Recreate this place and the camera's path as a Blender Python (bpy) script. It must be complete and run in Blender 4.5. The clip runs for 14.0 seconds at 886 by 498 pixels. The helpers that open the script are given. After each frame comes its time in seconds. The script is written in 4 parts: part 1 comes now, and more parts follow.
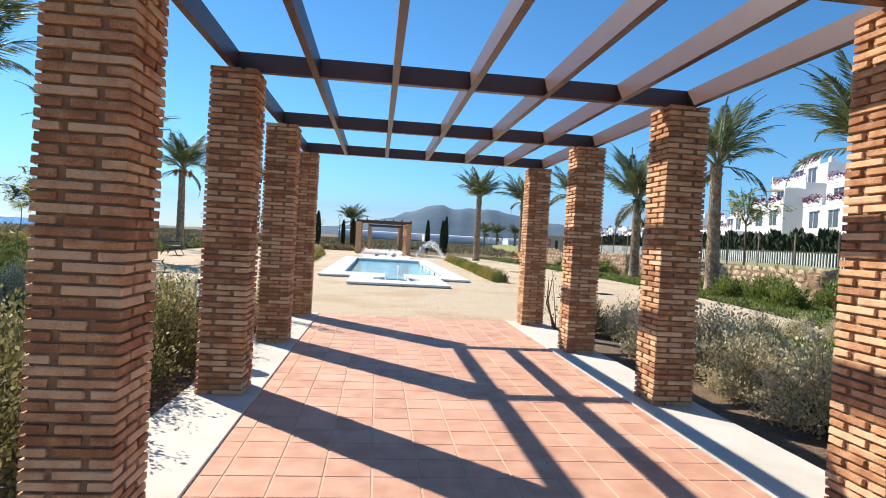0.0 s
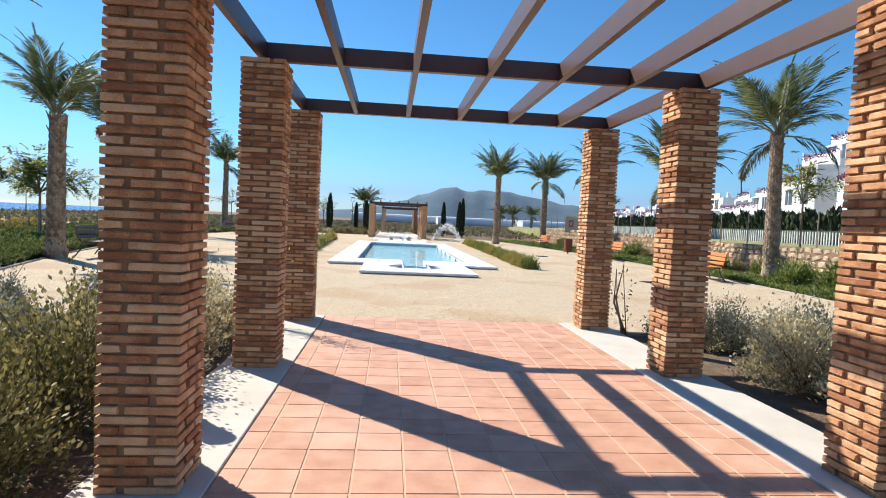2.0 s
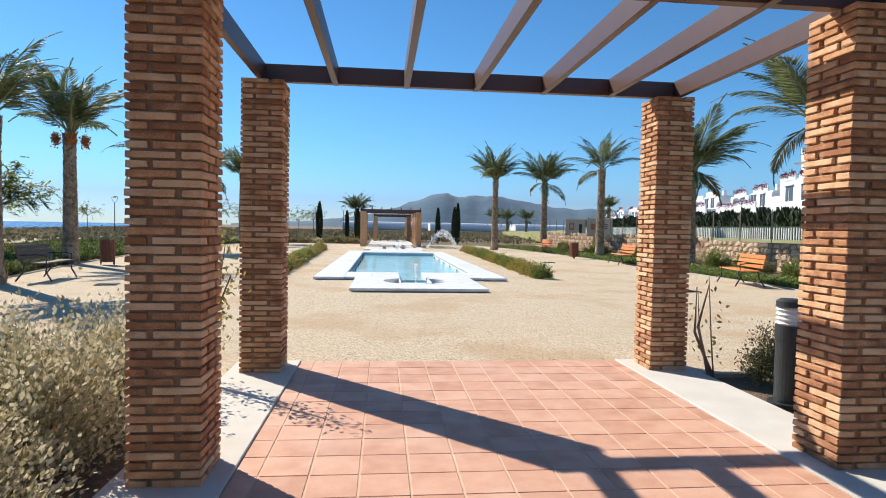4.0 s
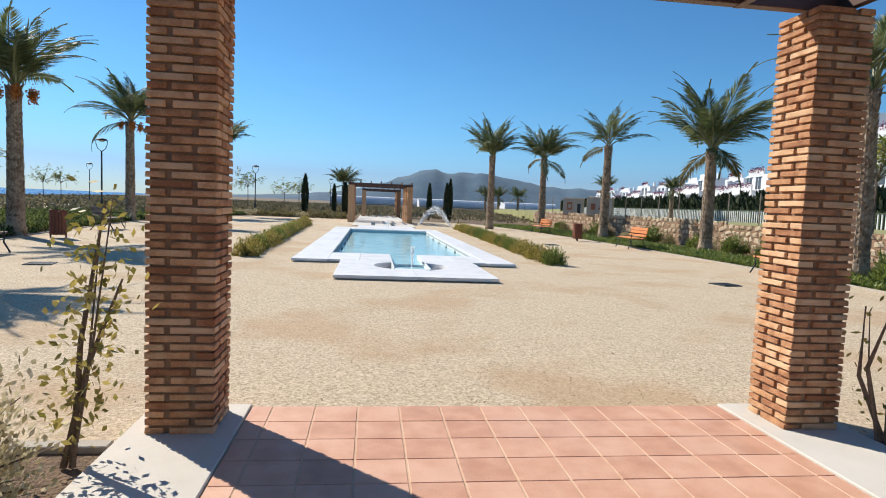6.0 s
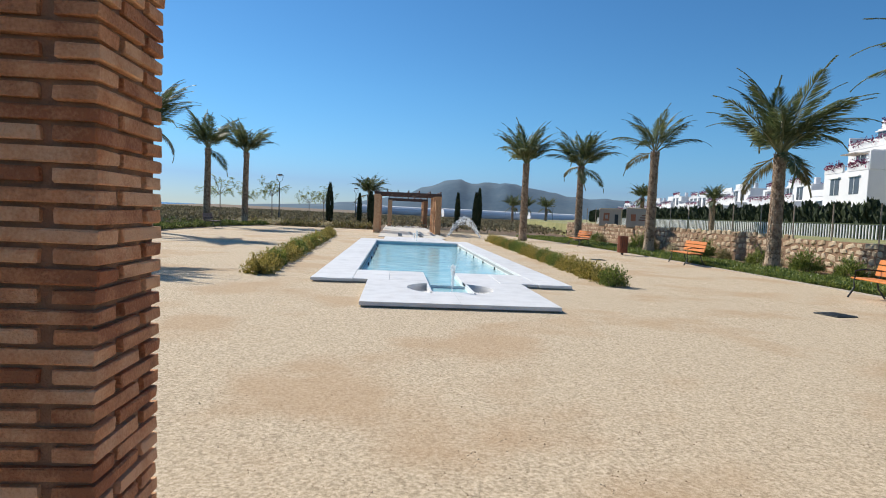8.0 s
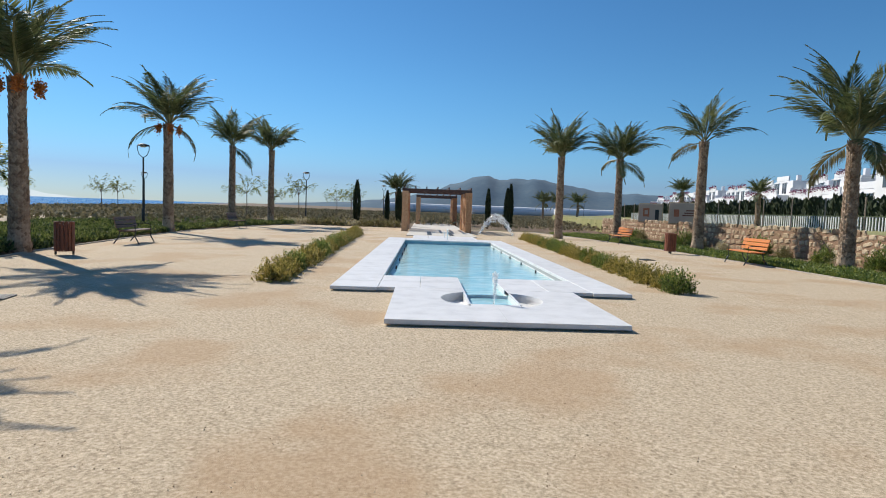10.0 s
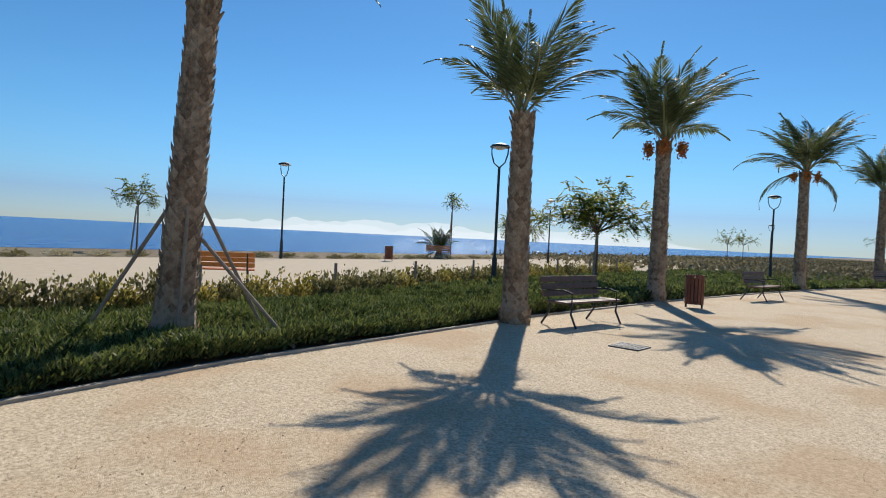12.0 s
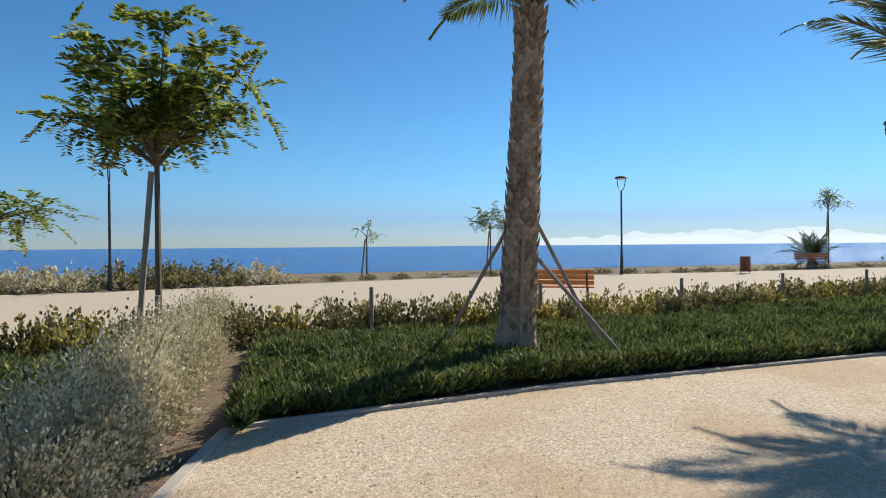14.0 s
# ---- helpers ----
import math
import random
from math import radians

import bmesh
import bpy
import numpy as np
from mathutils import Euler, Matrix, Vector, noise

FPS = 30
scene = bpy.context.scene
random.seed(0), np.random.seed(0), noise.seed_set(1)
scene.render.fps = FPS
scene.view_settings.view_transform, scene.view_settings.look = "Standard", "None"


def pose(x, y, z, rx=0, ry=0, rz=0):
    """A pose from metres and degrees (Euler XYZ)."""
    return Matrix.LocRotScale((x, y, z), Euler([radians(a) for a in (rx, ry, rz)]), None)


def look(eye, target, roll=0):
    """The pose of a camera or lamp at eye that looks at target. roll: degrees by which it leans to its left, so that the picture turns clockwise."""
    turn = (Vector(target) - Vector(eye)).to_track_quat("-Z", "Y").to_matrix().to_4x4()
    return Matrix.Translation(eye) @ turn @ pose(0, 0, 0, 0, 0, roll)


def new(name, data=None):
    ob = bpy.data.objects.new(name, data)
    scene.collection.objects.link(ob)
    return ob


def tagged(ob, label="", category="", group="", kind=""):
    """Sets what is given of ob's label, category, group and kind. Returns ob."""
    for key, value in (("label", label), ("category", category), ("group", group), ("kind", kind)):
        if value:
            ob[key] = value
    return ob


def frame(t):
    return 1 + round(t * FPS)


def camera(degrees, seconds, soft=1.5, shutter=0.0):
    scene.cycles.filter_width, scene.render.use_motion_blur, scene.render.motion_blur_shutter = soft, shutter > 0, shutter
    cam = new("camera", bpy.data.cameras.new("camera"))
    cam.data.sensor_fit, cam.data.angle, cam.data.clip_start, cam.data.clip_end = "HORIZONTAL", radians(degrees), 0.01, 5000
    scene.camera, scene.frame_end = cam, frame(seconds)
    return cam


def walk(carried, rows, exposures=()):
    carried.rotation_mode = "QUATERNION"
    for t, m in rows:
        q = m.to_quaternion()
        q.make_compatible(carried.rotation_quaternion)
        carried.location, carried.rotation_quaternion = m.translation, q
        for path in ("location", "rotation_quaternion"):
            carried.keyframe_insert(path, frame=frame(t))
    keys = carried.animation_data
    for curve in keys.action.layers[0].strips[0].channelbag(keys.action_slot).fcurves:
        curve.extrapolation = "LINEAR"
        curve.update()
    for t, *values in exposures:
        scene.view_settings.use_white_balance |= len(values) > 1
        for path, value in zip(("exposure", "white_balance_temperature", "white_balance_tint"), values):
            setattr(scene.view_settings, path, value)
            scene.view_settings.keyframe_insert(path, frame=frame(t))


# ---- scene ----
cam = camera(74.2, 14.0, soft=1.0)

PATH = [
    (0, (-0.079, -0.185, 1.5), (0.145, 1.802, 1.47), 3.2),
    (0.5, (-0.098, 0.44, 1.486), (0.157, 2.424, 1.481), 1.6),
    (1, (-0.086, 0.996, 1.487), (0.111, 2.986, 1.453), 3.0),
    (1.5, (-0.141, 1.558, 1.487), (0.111, 3.541, 1.425), 2.2),
    (2, (-0.174, 2.149, 1.479), (0.008, 4.139, 1.387), 2.7),
    (2.5, (-0.217, 2.742, 1.475), (-0.035, 4.733, 1.416), 3.1),
    (2.7, (-0.221, 2.977, 1.49), (-0.008, 4.965, 1.421), 1.6),
    (4.8, (-0.216, 5.338, 1.486), (-0.005, 7.326, 1.415), 0.9),
    (5, (-0.222, 5.568, 1.507), (0.024, 7.55, 1.402), 0.8),
    (5.5, (-0.252, 6.147, 1.498), (-0.044, 8.132, 1.382), 1.9),
    (6, (-0.289, 6.715, 1.487), (-0.039, 8.693, 1.338), 2.4),
    (6.5, (-0.354, 7.277, 1.481), (-0.034, 9.247, 1.36), 1.4),
    (7, (-0.364, 7.806, 1.507), (-0.086, 9.779, 1.344), 2.9),
    (7.5, (-0.412, 8.338, 1.503), (-0.117, 10.311, 1.364), 1.4),
    (8, (-0.452, 8.83, 1.493), (-0.284, 10.82, 1.374), 2.6),
    (8.2, (-0.453, 8.997, 1.492), (-0.294, 10.987, 1.366), 1.8),
    (10.3, (-0.533, 10.706, 1.507), (-0.507, 12.702, 1.373), 2.3),
    (10.5, (-0.632, 10.847, 1.49), (-0.805, 12.836, 1.373), 2.0),
    (11, (-0.781, 11.176, 1.52), (-1.524, 13.026, 1.361), 3.5),
    (11.5, (-1.037, 11.393, 1.542), (-2.234, 12.993, 1.454), 1.5),
    (12, (-1.254, 11.574, 1.538), (-2.871, 12.749, 1.496), 2.8),
    (12.5, (-1.35, 11.674, 1.538), (-3.241, 12.325, 1.533), 3.3),
    (13, (-1.456, 11.702, 1.52), (-3.436, 11.984, 1.515), 2.3),
    (13.5, (-1.585, 11.709, 1.541), (-3.584, 11.772, 1.568), 1.6),
    (14, (-1.69, 11.804, 1.534), (-3.687, 11.926, 1.522), -0.5),
]
walk(cam, [(t, look(eye, target, roll)) for t, eye, target, roll in PATH],
     exposures=[(0, 0.62), (2.5, 0.55), (5, 0.38), (8, 0.15), (11, 0.05), (12.5, 0.12), (14, 0.24)])

# ---- light ----
SUN_DIR = Vector((-0.706, 0.708, 0.0)).normalized() * math.cos(radians(39.5)) + Vector((0, 0, math.sin(radians(39.5))))
world = bpy.data.worlds.new("world")
scene.world = world
world.use_nodes = True
wn = world.node_tree
sky = wn.nodes.new("ShaderNodeTexSky")
sky.sky_type = "NISHITA"
sky.sun_disc = False
sky.sun_elevation = radians(39.5)
sky.sun_rotation = math.atan2(SUN_DIR.x, SUN_DIR.y)
sky.air_density, sky.dust_density, sky.ozone_density = 1.0, 0.12, 2.5
sky.altitude = 700.0
wn.nodes["Background"].inputs["Strength"].default_value = 0.094
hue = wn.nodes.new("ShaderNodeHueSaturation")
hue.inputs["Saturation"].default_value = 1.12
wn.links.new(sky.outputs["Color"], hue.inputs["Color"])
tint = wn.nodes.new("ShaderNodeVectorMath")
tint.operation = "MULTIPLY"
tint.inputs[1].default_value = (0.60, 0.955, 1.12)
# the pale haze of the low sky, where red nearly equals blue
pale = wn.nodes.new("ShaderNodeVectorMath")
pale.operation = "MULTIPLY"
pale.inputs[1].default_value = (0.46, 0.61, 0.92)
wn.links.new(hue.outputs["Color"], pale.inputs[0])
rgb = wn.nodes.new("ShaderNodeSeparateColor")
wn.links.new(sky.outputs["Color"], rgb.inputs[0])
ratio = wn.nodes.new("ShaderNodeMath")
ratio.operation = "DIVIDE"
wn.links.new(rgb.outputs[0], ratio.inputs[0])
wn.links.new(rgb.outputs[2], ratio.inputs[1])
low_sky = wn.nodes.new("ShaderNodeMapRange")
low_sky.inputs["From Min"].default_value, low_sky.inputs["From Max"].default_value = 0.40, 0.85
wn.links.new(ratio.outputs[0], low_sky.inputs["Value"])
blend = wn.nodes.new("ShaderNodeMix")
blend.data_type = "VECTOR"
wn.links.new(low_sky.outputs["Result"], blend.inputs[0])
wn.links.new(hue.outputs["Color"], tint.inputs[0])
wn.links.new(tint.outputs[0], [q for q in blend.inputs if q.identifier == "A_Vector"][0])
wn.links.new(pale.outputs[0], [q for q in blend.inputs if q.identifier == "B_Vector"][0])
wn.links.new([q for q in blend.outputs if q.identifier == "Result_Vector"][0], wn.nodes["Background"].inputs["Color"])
sun = new("sun", bpy.data.lights.new("sun", "SUN"))
sun.data.energy, sun.data.angle, sun.data.color = 5.2, radians(0.5), (1.0, 0.935, 0.84)
sun.matrix_world = look(SUN_DIR * 100, (0, 0, 0))


# ---- materials ----
def material(name, stops, scale=4.0, rough=0.8, bump=0.0, bump_scale=60.0, spread=0.0, fine=0.35, metal=0.0, detail=6.0, translucent=0.0, stain=None, bump_dist=0.01, island=0.0):
    """stops: colours from dark to light over a coarse noise; fine: share of a second, finer noise; spread: variation from piece to piece."""
    m = bpy.data.materials.new(name)
    m.use_nodes = True
    nt = m.node_tree
    n, l = nt.nodes, nt.links
    b = n["Principled BSDF"]
    geo = n.new("ShaderNodeNewGeometry")
    a = n.new("ShaderNodeTexNoise")
    a.inputs["Scale"].default_value, a.inputs["Detail"].default_value = scale, detail
    f = n.new("ShaderNodeTexNoise")
    f.inputs["Scale"].default_value, f.inputs["Detail"].default_value = bump_scale, 4.0
    l.new(geo.outputs["Position"], a.inputs["Vector"])
    l.new(geo.outputs["Position"], f.inputs["Vector"])
    mixf = n.new("ShaderNodeMath")
    mixf.operation = "MULTIPLY_ADD"
    mixf.inputs[1].default_value = fine
    l.new(f.outputs["Fac"], mixf.inputs[0])
    sub = n.new("ShaderNodeMath")
    sub.operation = "MULTIPLY_ADD"
    sub.inputs[1].default_value, sub.inputs[2].default_value = 1.0 - fine, 0.0
    l.new(a.outputs["Fac"], sub.inputs[0])
    l.new(sub.outputs[0], mixf.inputs[2])
    last = mixf.outputs[0]
    for amount, socket in ((spread, "object"), (island, "island")):
        if amount:
            src = n.new("ShaderNodeObjectInfo").outputs["Random"] if socket == "object" else geo.outputs["Random Per Island"]
            c = n.new("ShaderNodeMath")
            c.operation = "SUBTRACT"
            c.inputs[1].default_value = 0.5
            l.new(src, c.inputs[0])
            ad = n.new("ShaderNodeMath")
            ad.operation = "MULTIPLY_ADD"
            ad.inputs[1].default_value = amount
            l.new(c.outputs[0], ad.inputs[0])
            l.new(last, ad.inputs[2])
            last = ad.outputs[0]
    ramp = n.new("ShaderNodeValToRGB")
    el = ramp.color_ramp.elements
    for i, c in enumerate(stops):
        p = 0.3 + 0.4 * i / max(1, len(stops) - 1)
        e = el[i] if i < 2 else el.new(p)
        e.position, e.color = p, (*c, 1)
    l.new(last, ramp.inputs["Fac"])
    colour = ramp.outputs["Color"]
    if stain:
        sc, col, lo, hi, amt = stain
        s = n.new("ShaderNodeTexNoise")
        s.inputs["Scale"].default_value, s.inputs["Detail"].default_value = sc, 5.0
        l.new(geo.outputs["Position"], s.inputs["Vector"])
        r = n.new("ShaderNodeMapRange")
        r.inputs["From Min"].default_value, r.inputs["From Max"].default_value, r.inputs["To Max"].default_value = lo, hi, amt
        l.new(s.outputs["Fac"], r.inputs["Value"])
        mx = n.new("ShaderNodeMix")
        mx.data_type = "RGBA"
        mx.inputs["B"].default_value = (*col, 1)
        for sock in mx.inputs:
            if sock.identifier == "B_Color":
                sock.default_value = (*col, 1)
        l.new(r.outputs["Result"], mx.inputs[0])
        l.new(colour, [q for q in mx.inputs if q.identifier == "A_Color"][0])
        colour = [q for q in mx.outputs if q.identifier == "Result_Color"][0]
    l.new(colour, b.inputs["Base Color"])
    b.inputs["Roughness"].default_value, b.inputs["Metallic"].default_value = rough, metal
    if bump:
        bp = n.new("ShaderNodeBump")
        bp.inputs["Strength"].default_value, bp.inputs["Distance"].default_value = bump, bump_dist
        l.new(f.outputs["Fac"], bp.inputs["Height"])
        l.new(bp.outputs["Normal"], b.inputs["Normal"])
    if translucent:
        tr = n.new("ShaderNodeBsdfTranslucent")
        l.new(colour, tr.inputs["Color"])
        ms = n.new("ShaderNodeMixShader")
        ms.inputs[0].default_value = translucent
        l.new(b.outputs[0], ms.inputs[1])
        l.new(tr.outputs[0], ms.inputs[2])
        l.new(ms.outputs[0], n["Material Output"].inputs["Surface"])
    return m


M_BRICK = material("fired_clay_brick", [(0.32, 0.135, 0.06), (0.55, 0.29, 0.14), (0.70, 0.46, 0.265)], 9, 0.9, 0.7, 110, spread=0.40, fine=0.35)
M_MORTAR = material("brown_mortar", [(0.22, 0.13, 0.078), (0.33, 0.21, 0.13)], 20, 0.95, 0.5, 150)
M_TILE = material("terracotta_tile", [(0.485, 0.243, 0.150), (0.585, 0.318, 0.205), (0.655, 0.387, 0.264)], 5, 0.65, 0.1, 90, spread=0.24, fine=0.3, stain=(1.1, (0.66, 0.45, 0.34), 0.52, 0.72, 0.45))
M_GROUT = material("pale_grout", [(0.50, 0.33, 0.21), (0.62, 0.43, 0.29)], 8, 0.95, 0.3, 150)
M_CONCRETE = material("pale_concrete", [(0.56, 0.52, 0.45), (0.65, 0.605, 0.53)], 3, 0.9, 0.2, 120, stain=(1.2, (0.47, 0.41, 0.32), 0.5, 0.78, 0.6))
M_GRAVEL = material("compacted_sand_gravel", [(0.20, 0.145, 0.085), (0.55, 0.435, 0.29), (0.84, 0.72, 0.54)], 42.0, 0.97, 0.7, 150, fine=0.4, stain=(0.5, (0.45, 0.29, 0.155), 0.50, 0.62, 0.55), bump_dist=0.012, detail=12.0)
M_KERB = material("grey_kerb_concrete", [(0.36, 0.32, 0.26), (0.46, 0.41, 0.34)], 6, 0.95, 0.4, 90)
M_PROM = material("promenade_sand", [(0.40, 0.32, 0.22), (0.49, 0.405, 0.29)], 3, 0.97, 0.4, 60, fine=0.4)
M_SOIL = material("dry_garden_soil", [(0.085, 0.052, 0.03), (0.17, 0.11, 0.066), (0.26, 0.175, 0.108)], 6, 0.98, 0.9, 45, fine=0.5, bump_dist=0.03, stain=(0.05, (0.19, 0.165, 0.09), 0.45, 0.6, 0.7))
M_STEEL = material("brown_painted_steel", [(0.075, 0.034, 0.022), (0.095, 0.044, 0.03)], 6, 0.42, 0.05, 200)
M_MARBLE = material("white_marble", [(0.60, 0.59, 0.57), (0.72, 0.71, 0.69), (0.78, 0.77, 0.75)], 3.5, 0.5, 0.03, 60, spread=0.14, detail=10)
M_JOINT = material("grey_joint", [(0.32, 0.32, 0.31), (0.4, 0.4, 0.39)], 9, 0.9)
M_POOLWALL = material("pool_mosaic", [(0.30, 0.52, 0.56), (0.45, 0.66, 0.68)], 30, 0.4, 0.1, 60)
M_TRUNK = material("palm_bark", [(0.17, 0.11, 0.068), (0.31, 0.215, 0.14), (0.45, 0.34, 0.235)], 14, 0.95, 0.7, 60, island=0.35, bump_dist=0.02)
M_FROND = material("palm_leaflet", [(0.055, 0.078, 0.03), (0.115, 0.145, 0.058), (0.22, 0.235, 0.10)], 5, 0.5, spread=0.25, translucent=0.4)
M_FROND_OLD = material("old_palm_leaflet", [(0.10, 0.09, 0.035), (0.19, 0.165, 0.065), (0.28, 0.24, 0.12)], 5, 0.6, spread=0.25, translucent=0.25)
M_RACHIS = material("palm_rachis", [(0.16, 0.17, 0.07), (0.26, 0.25, 0.12)], 5, 0.5)
M_DATE = material("orange_dates", [(0.42, 0.12, 0.02), (0.60, 0.22, 0.04)], 30, 0.5, island=0.4)
M_JUNIPER = material("juniper_green", [(0.04, 0.06, 0.014), (0.115, 0.15, 0.036), (0.22, 0.24, 0.07)], 1.6, 0.65, island=0.6, translucent=0.35)
M_SILVER = material("silver_leaf", [(0.34, 0.29, 0.15), (0.57, 0.50, 0.31), (0.75, 0.67, 0.46)], 3, 0.7, island=0.5, translucent=0.3)
M_OLIVE = material("olive_green_leaf", [(0.10, 0.095, 0.03), (0.23, 0.205, 0.075), (0.40, 0.345, 0.15)], 3, 0.6, island=0.5, translucent=0.3)
M_GREEN = material("bright_green_leaf", [(0.07, 0.11, 0.022), (0.16, 0.22, 0.045), (0.32, 0.34, 0.075)], 3, 0.5, island=0.5, translucent=0.35)
M_DRYLEAF = material("yellowing_leaf", [(0.16, 0.15, 0.03), (0.34, 0.28, 0.06), (0.52, 0.41, 0.12)], 2, 0.6, island=0.6, translucent=0.35)
M_TREELEAF = material("feathery_leaf", [(0.08, 0.12, 0.02), (0.18, 0.24, 0.04), (0.40, 0.37, 0.08)], 2, 0.5, island=0.5, translucent=0.6)
M_CYPRESS = material("cypress_green", [(0.018, 0.030, 0.012), (0.05, 0.07, 0.026)], 4, 0.8, island=0.5)
M_SCRUB = material("scrub_leaf", [(0.10, 0.088, 0.045), (0.20, 0.175, 0.095), (0.32, 0.27, 0.16)], 0.15, 0.9, island=0.5, translucent=0.2)
M_TWIG = material("twig_bark", [(0.11, 0.075, 0.05), (0.22, 0.16, 0.11)], 20, 0.9, 0.4, 80)
M_STAKE = material("grey_stake_wood", [(0.24, 0.19, 0.14), (0.38, 0.31, 0.24)], 12, 0.85, 0.3, 60)
M_SLATWOOD = material("orange_varnished_wood", [(0.52, 0.155, 0.025), (0.66, 0.24, 0.05)], 14, 0.45, 0.1, 40, spread=0.2)
# darker bench wood; the shade of the backlit left benches is in its colour
M_BROWNWOOD = material("backlit_brown_wood", [(0.13, 0.07, 0.045), (0.22, 0.125, 0.08)], 14, 0.6, 0.1, 40, spread=0.2)
M_BIN = material("red_brown_slat", [(0.16, 0.045, 0.02), (0.24, 0.075, 0.035)], 14, 0.6, 0.1, 40, spread=0.3)
M_IRON = material("dark_grey_cast_iron", [(0.016, 0.02, 0.021), (0.03, 0.036, 0.037)], 20, 0.5, 0.1, 120)
M_LENS = material("frosted_lens", [(0.62, 0.63, 0.62), (0.72, 0.73, 0.72)], 20, 0.3)
M_STONE = material("rubble_stone", [(0.25, 0.16, 0.09), (0.41, 0.30, 0.185), (0.56, 0.44, 0.30)], 5, 0.92, 0.6, 40, spread=0.3, island=0.45, bump_dist=0.02)
M_WHITE = material("white_render", [(0.66, 0.67, 0.68), (0.74, 0.74, 0.74)], 0.6, 0.9, 0.05, 30)
M_GLASS = material("dark_window_glass", [(0.05, 0.06, 0.07), (0.10, 0.11, 0.12)], 1, 0.1)
M_BOUGAIN = material("purple_bougainvillea", [(0.12, 0.012, 0.045), (0.28, 0.03, 0.11)], 3, 0.7, island=0.6)
M_LAWN = material("dry_lawn", [(0.15, 0.16, 0.055), (0.26, 0.25, 0.09), (0.36, 0.32, 0.15)], 0.6, 0.95, 0.5, 30)
# the distance haze is put into the mountain's blue base colour
M_HILL = material("haze_tinted_mountain", [(0.050, 0.098, 0.145), (0.075, 0.128, 0.172), (0.11, 0.155, 0.185)], 0.006, 1.0, 0.0, 0.05)
M_GREENHOUSE = material("white_plastic_sheet", [(0.62, 0.64, 0.66), (0.75, 0.76, 0.77)], 0.05, 0.7)
M_SIGN = material("sign_panel", [(0.50, 0.40, 0.30), (0.60, 0.50, 0.40)], 2, 0.7)
M_REDPRINT = material("faded_red_print", [(0.42, 0.13, 0.06), (0.5, 0.2, 0.1)], 9, 0.7)
M_WATERJET = material("foaming_water", [(0.75, 0.80, 0.82), (0.85, 0.88, 0.9)], 30, 0.2, island=0.2, translucent=0.4)


def water_material(name, colour, rough, scale, strength, dist, stretch=(1, 1, 1), light=None):
    m = bpy.data.materials.new(name)
    m.use_nodes = True
    n, l = m.node_tree.nodes, m.node_tree.links
    b = n["Principled BSDF"]
    b.inputs["Base Color"].default_value, b.inputs["Roughness"].default_value = (*colour, 1), rough
    b.inputs["IOR"].default_value = 1.33
    b.inputs["Specular IOR Level"].default_value = 0.25
    geo = n.new("ShaderNodeNewGeometry")
    mp = n.new("ShaderNodeMapping")
    mp.inputs["Scale"].default_value = stretch
    l.new(geo.outputs["Position"], mp.inputs["Vector"])
    w = n.new("ShaderNodeTexNoise")
    w.inputs["Scale"].default_value, w.inputs["Detail"].default_value = scale, 5.0
    l.new(mp.outputs[0], w.inputs["Vector"])
    bp = n.new("ShaderNodeBump")
    bp.inputs["Strength"].default_value, bp.inputs["Distance"].default_value = strength, dist
    l.new(w.outputs["Fac"], bp.inputs["Height"])
    l.new(bp.outputs["Normal"], b.inputs["Normal"])
    if light:
        r = n.new("ShaderNodeValToRGB")
        r.color_ramp.elements[0].position, r.color_ramp.elements[1].position = 0.38, 0.66
        r.color_ramp.elements[0].color, r.color_ramp.elements[1].color = (*colour, 1), (*light, 1)
        l.new(w.outputs["Fac"], r.inputs["Fac"])
        l.new(r.outputs["Color"], b.inputs["Base Color"])
    return m


M_POOL = water_material("pool_water", (0.30, 0.58, 0.62), 0.08, 3.5, 0.25, 0.05, (0.6, 1.6, 1), (0.55, 0.78, 0.79))
M_SEA = water_material("sea_water", (0.002, 0.062, 0.25), 0.16, 0.22, 1.0, 2.2, (1, 0.5, 1), (0.004, 0.10, 0.33))
M_SEA.node_tree.nodes["Principled BSDF"].inputs["Specular IOR Level"].default_value = 0.05


# ---- builders ----
def part(name, bm, mat, parent=None, label="", smooth=False):
    """Links a bmesh or a ready mesh as one object, under parent if there is one."""
    if isinstance(bm, bmesh.types.BMesh):
        me = bpy.data.meshes.new(name)
        bm.to_mesh(me)
        bm.free()
    else:
        me = bm
    if mat and not me.materials:
        me.materials.append(mat)
    if smooth:
        me.polygons.foreach_set("use_smooth", [True] * len(me.polygons))
    ob = new(name, me)
    if parent:
        ob.parent = parent
    if label:
        ob["label"] = label
    return ob


def mesh(name, verts, faces, mat=None, smooth=False):
    me = bpy.data.meshes.new(name)
    me.from_pydata([tuple(map(float, v)) for v in verts], [], [tuple(map(int, f)) for f in faces])
    if mat:
        me.materials.append(mat)
    if smooth:
        me.polygons.foreach_set("use_smooth", [True] * len(me.polygons))
    return me


def empty(name, x=0, y=0, z=0, rz=0, label="", category="", group=""):
    ob = new(name)
    ob.matrix_basis = pose(x, y, z, 0, 0, rz)
    return tagged(ob, label, category, group)


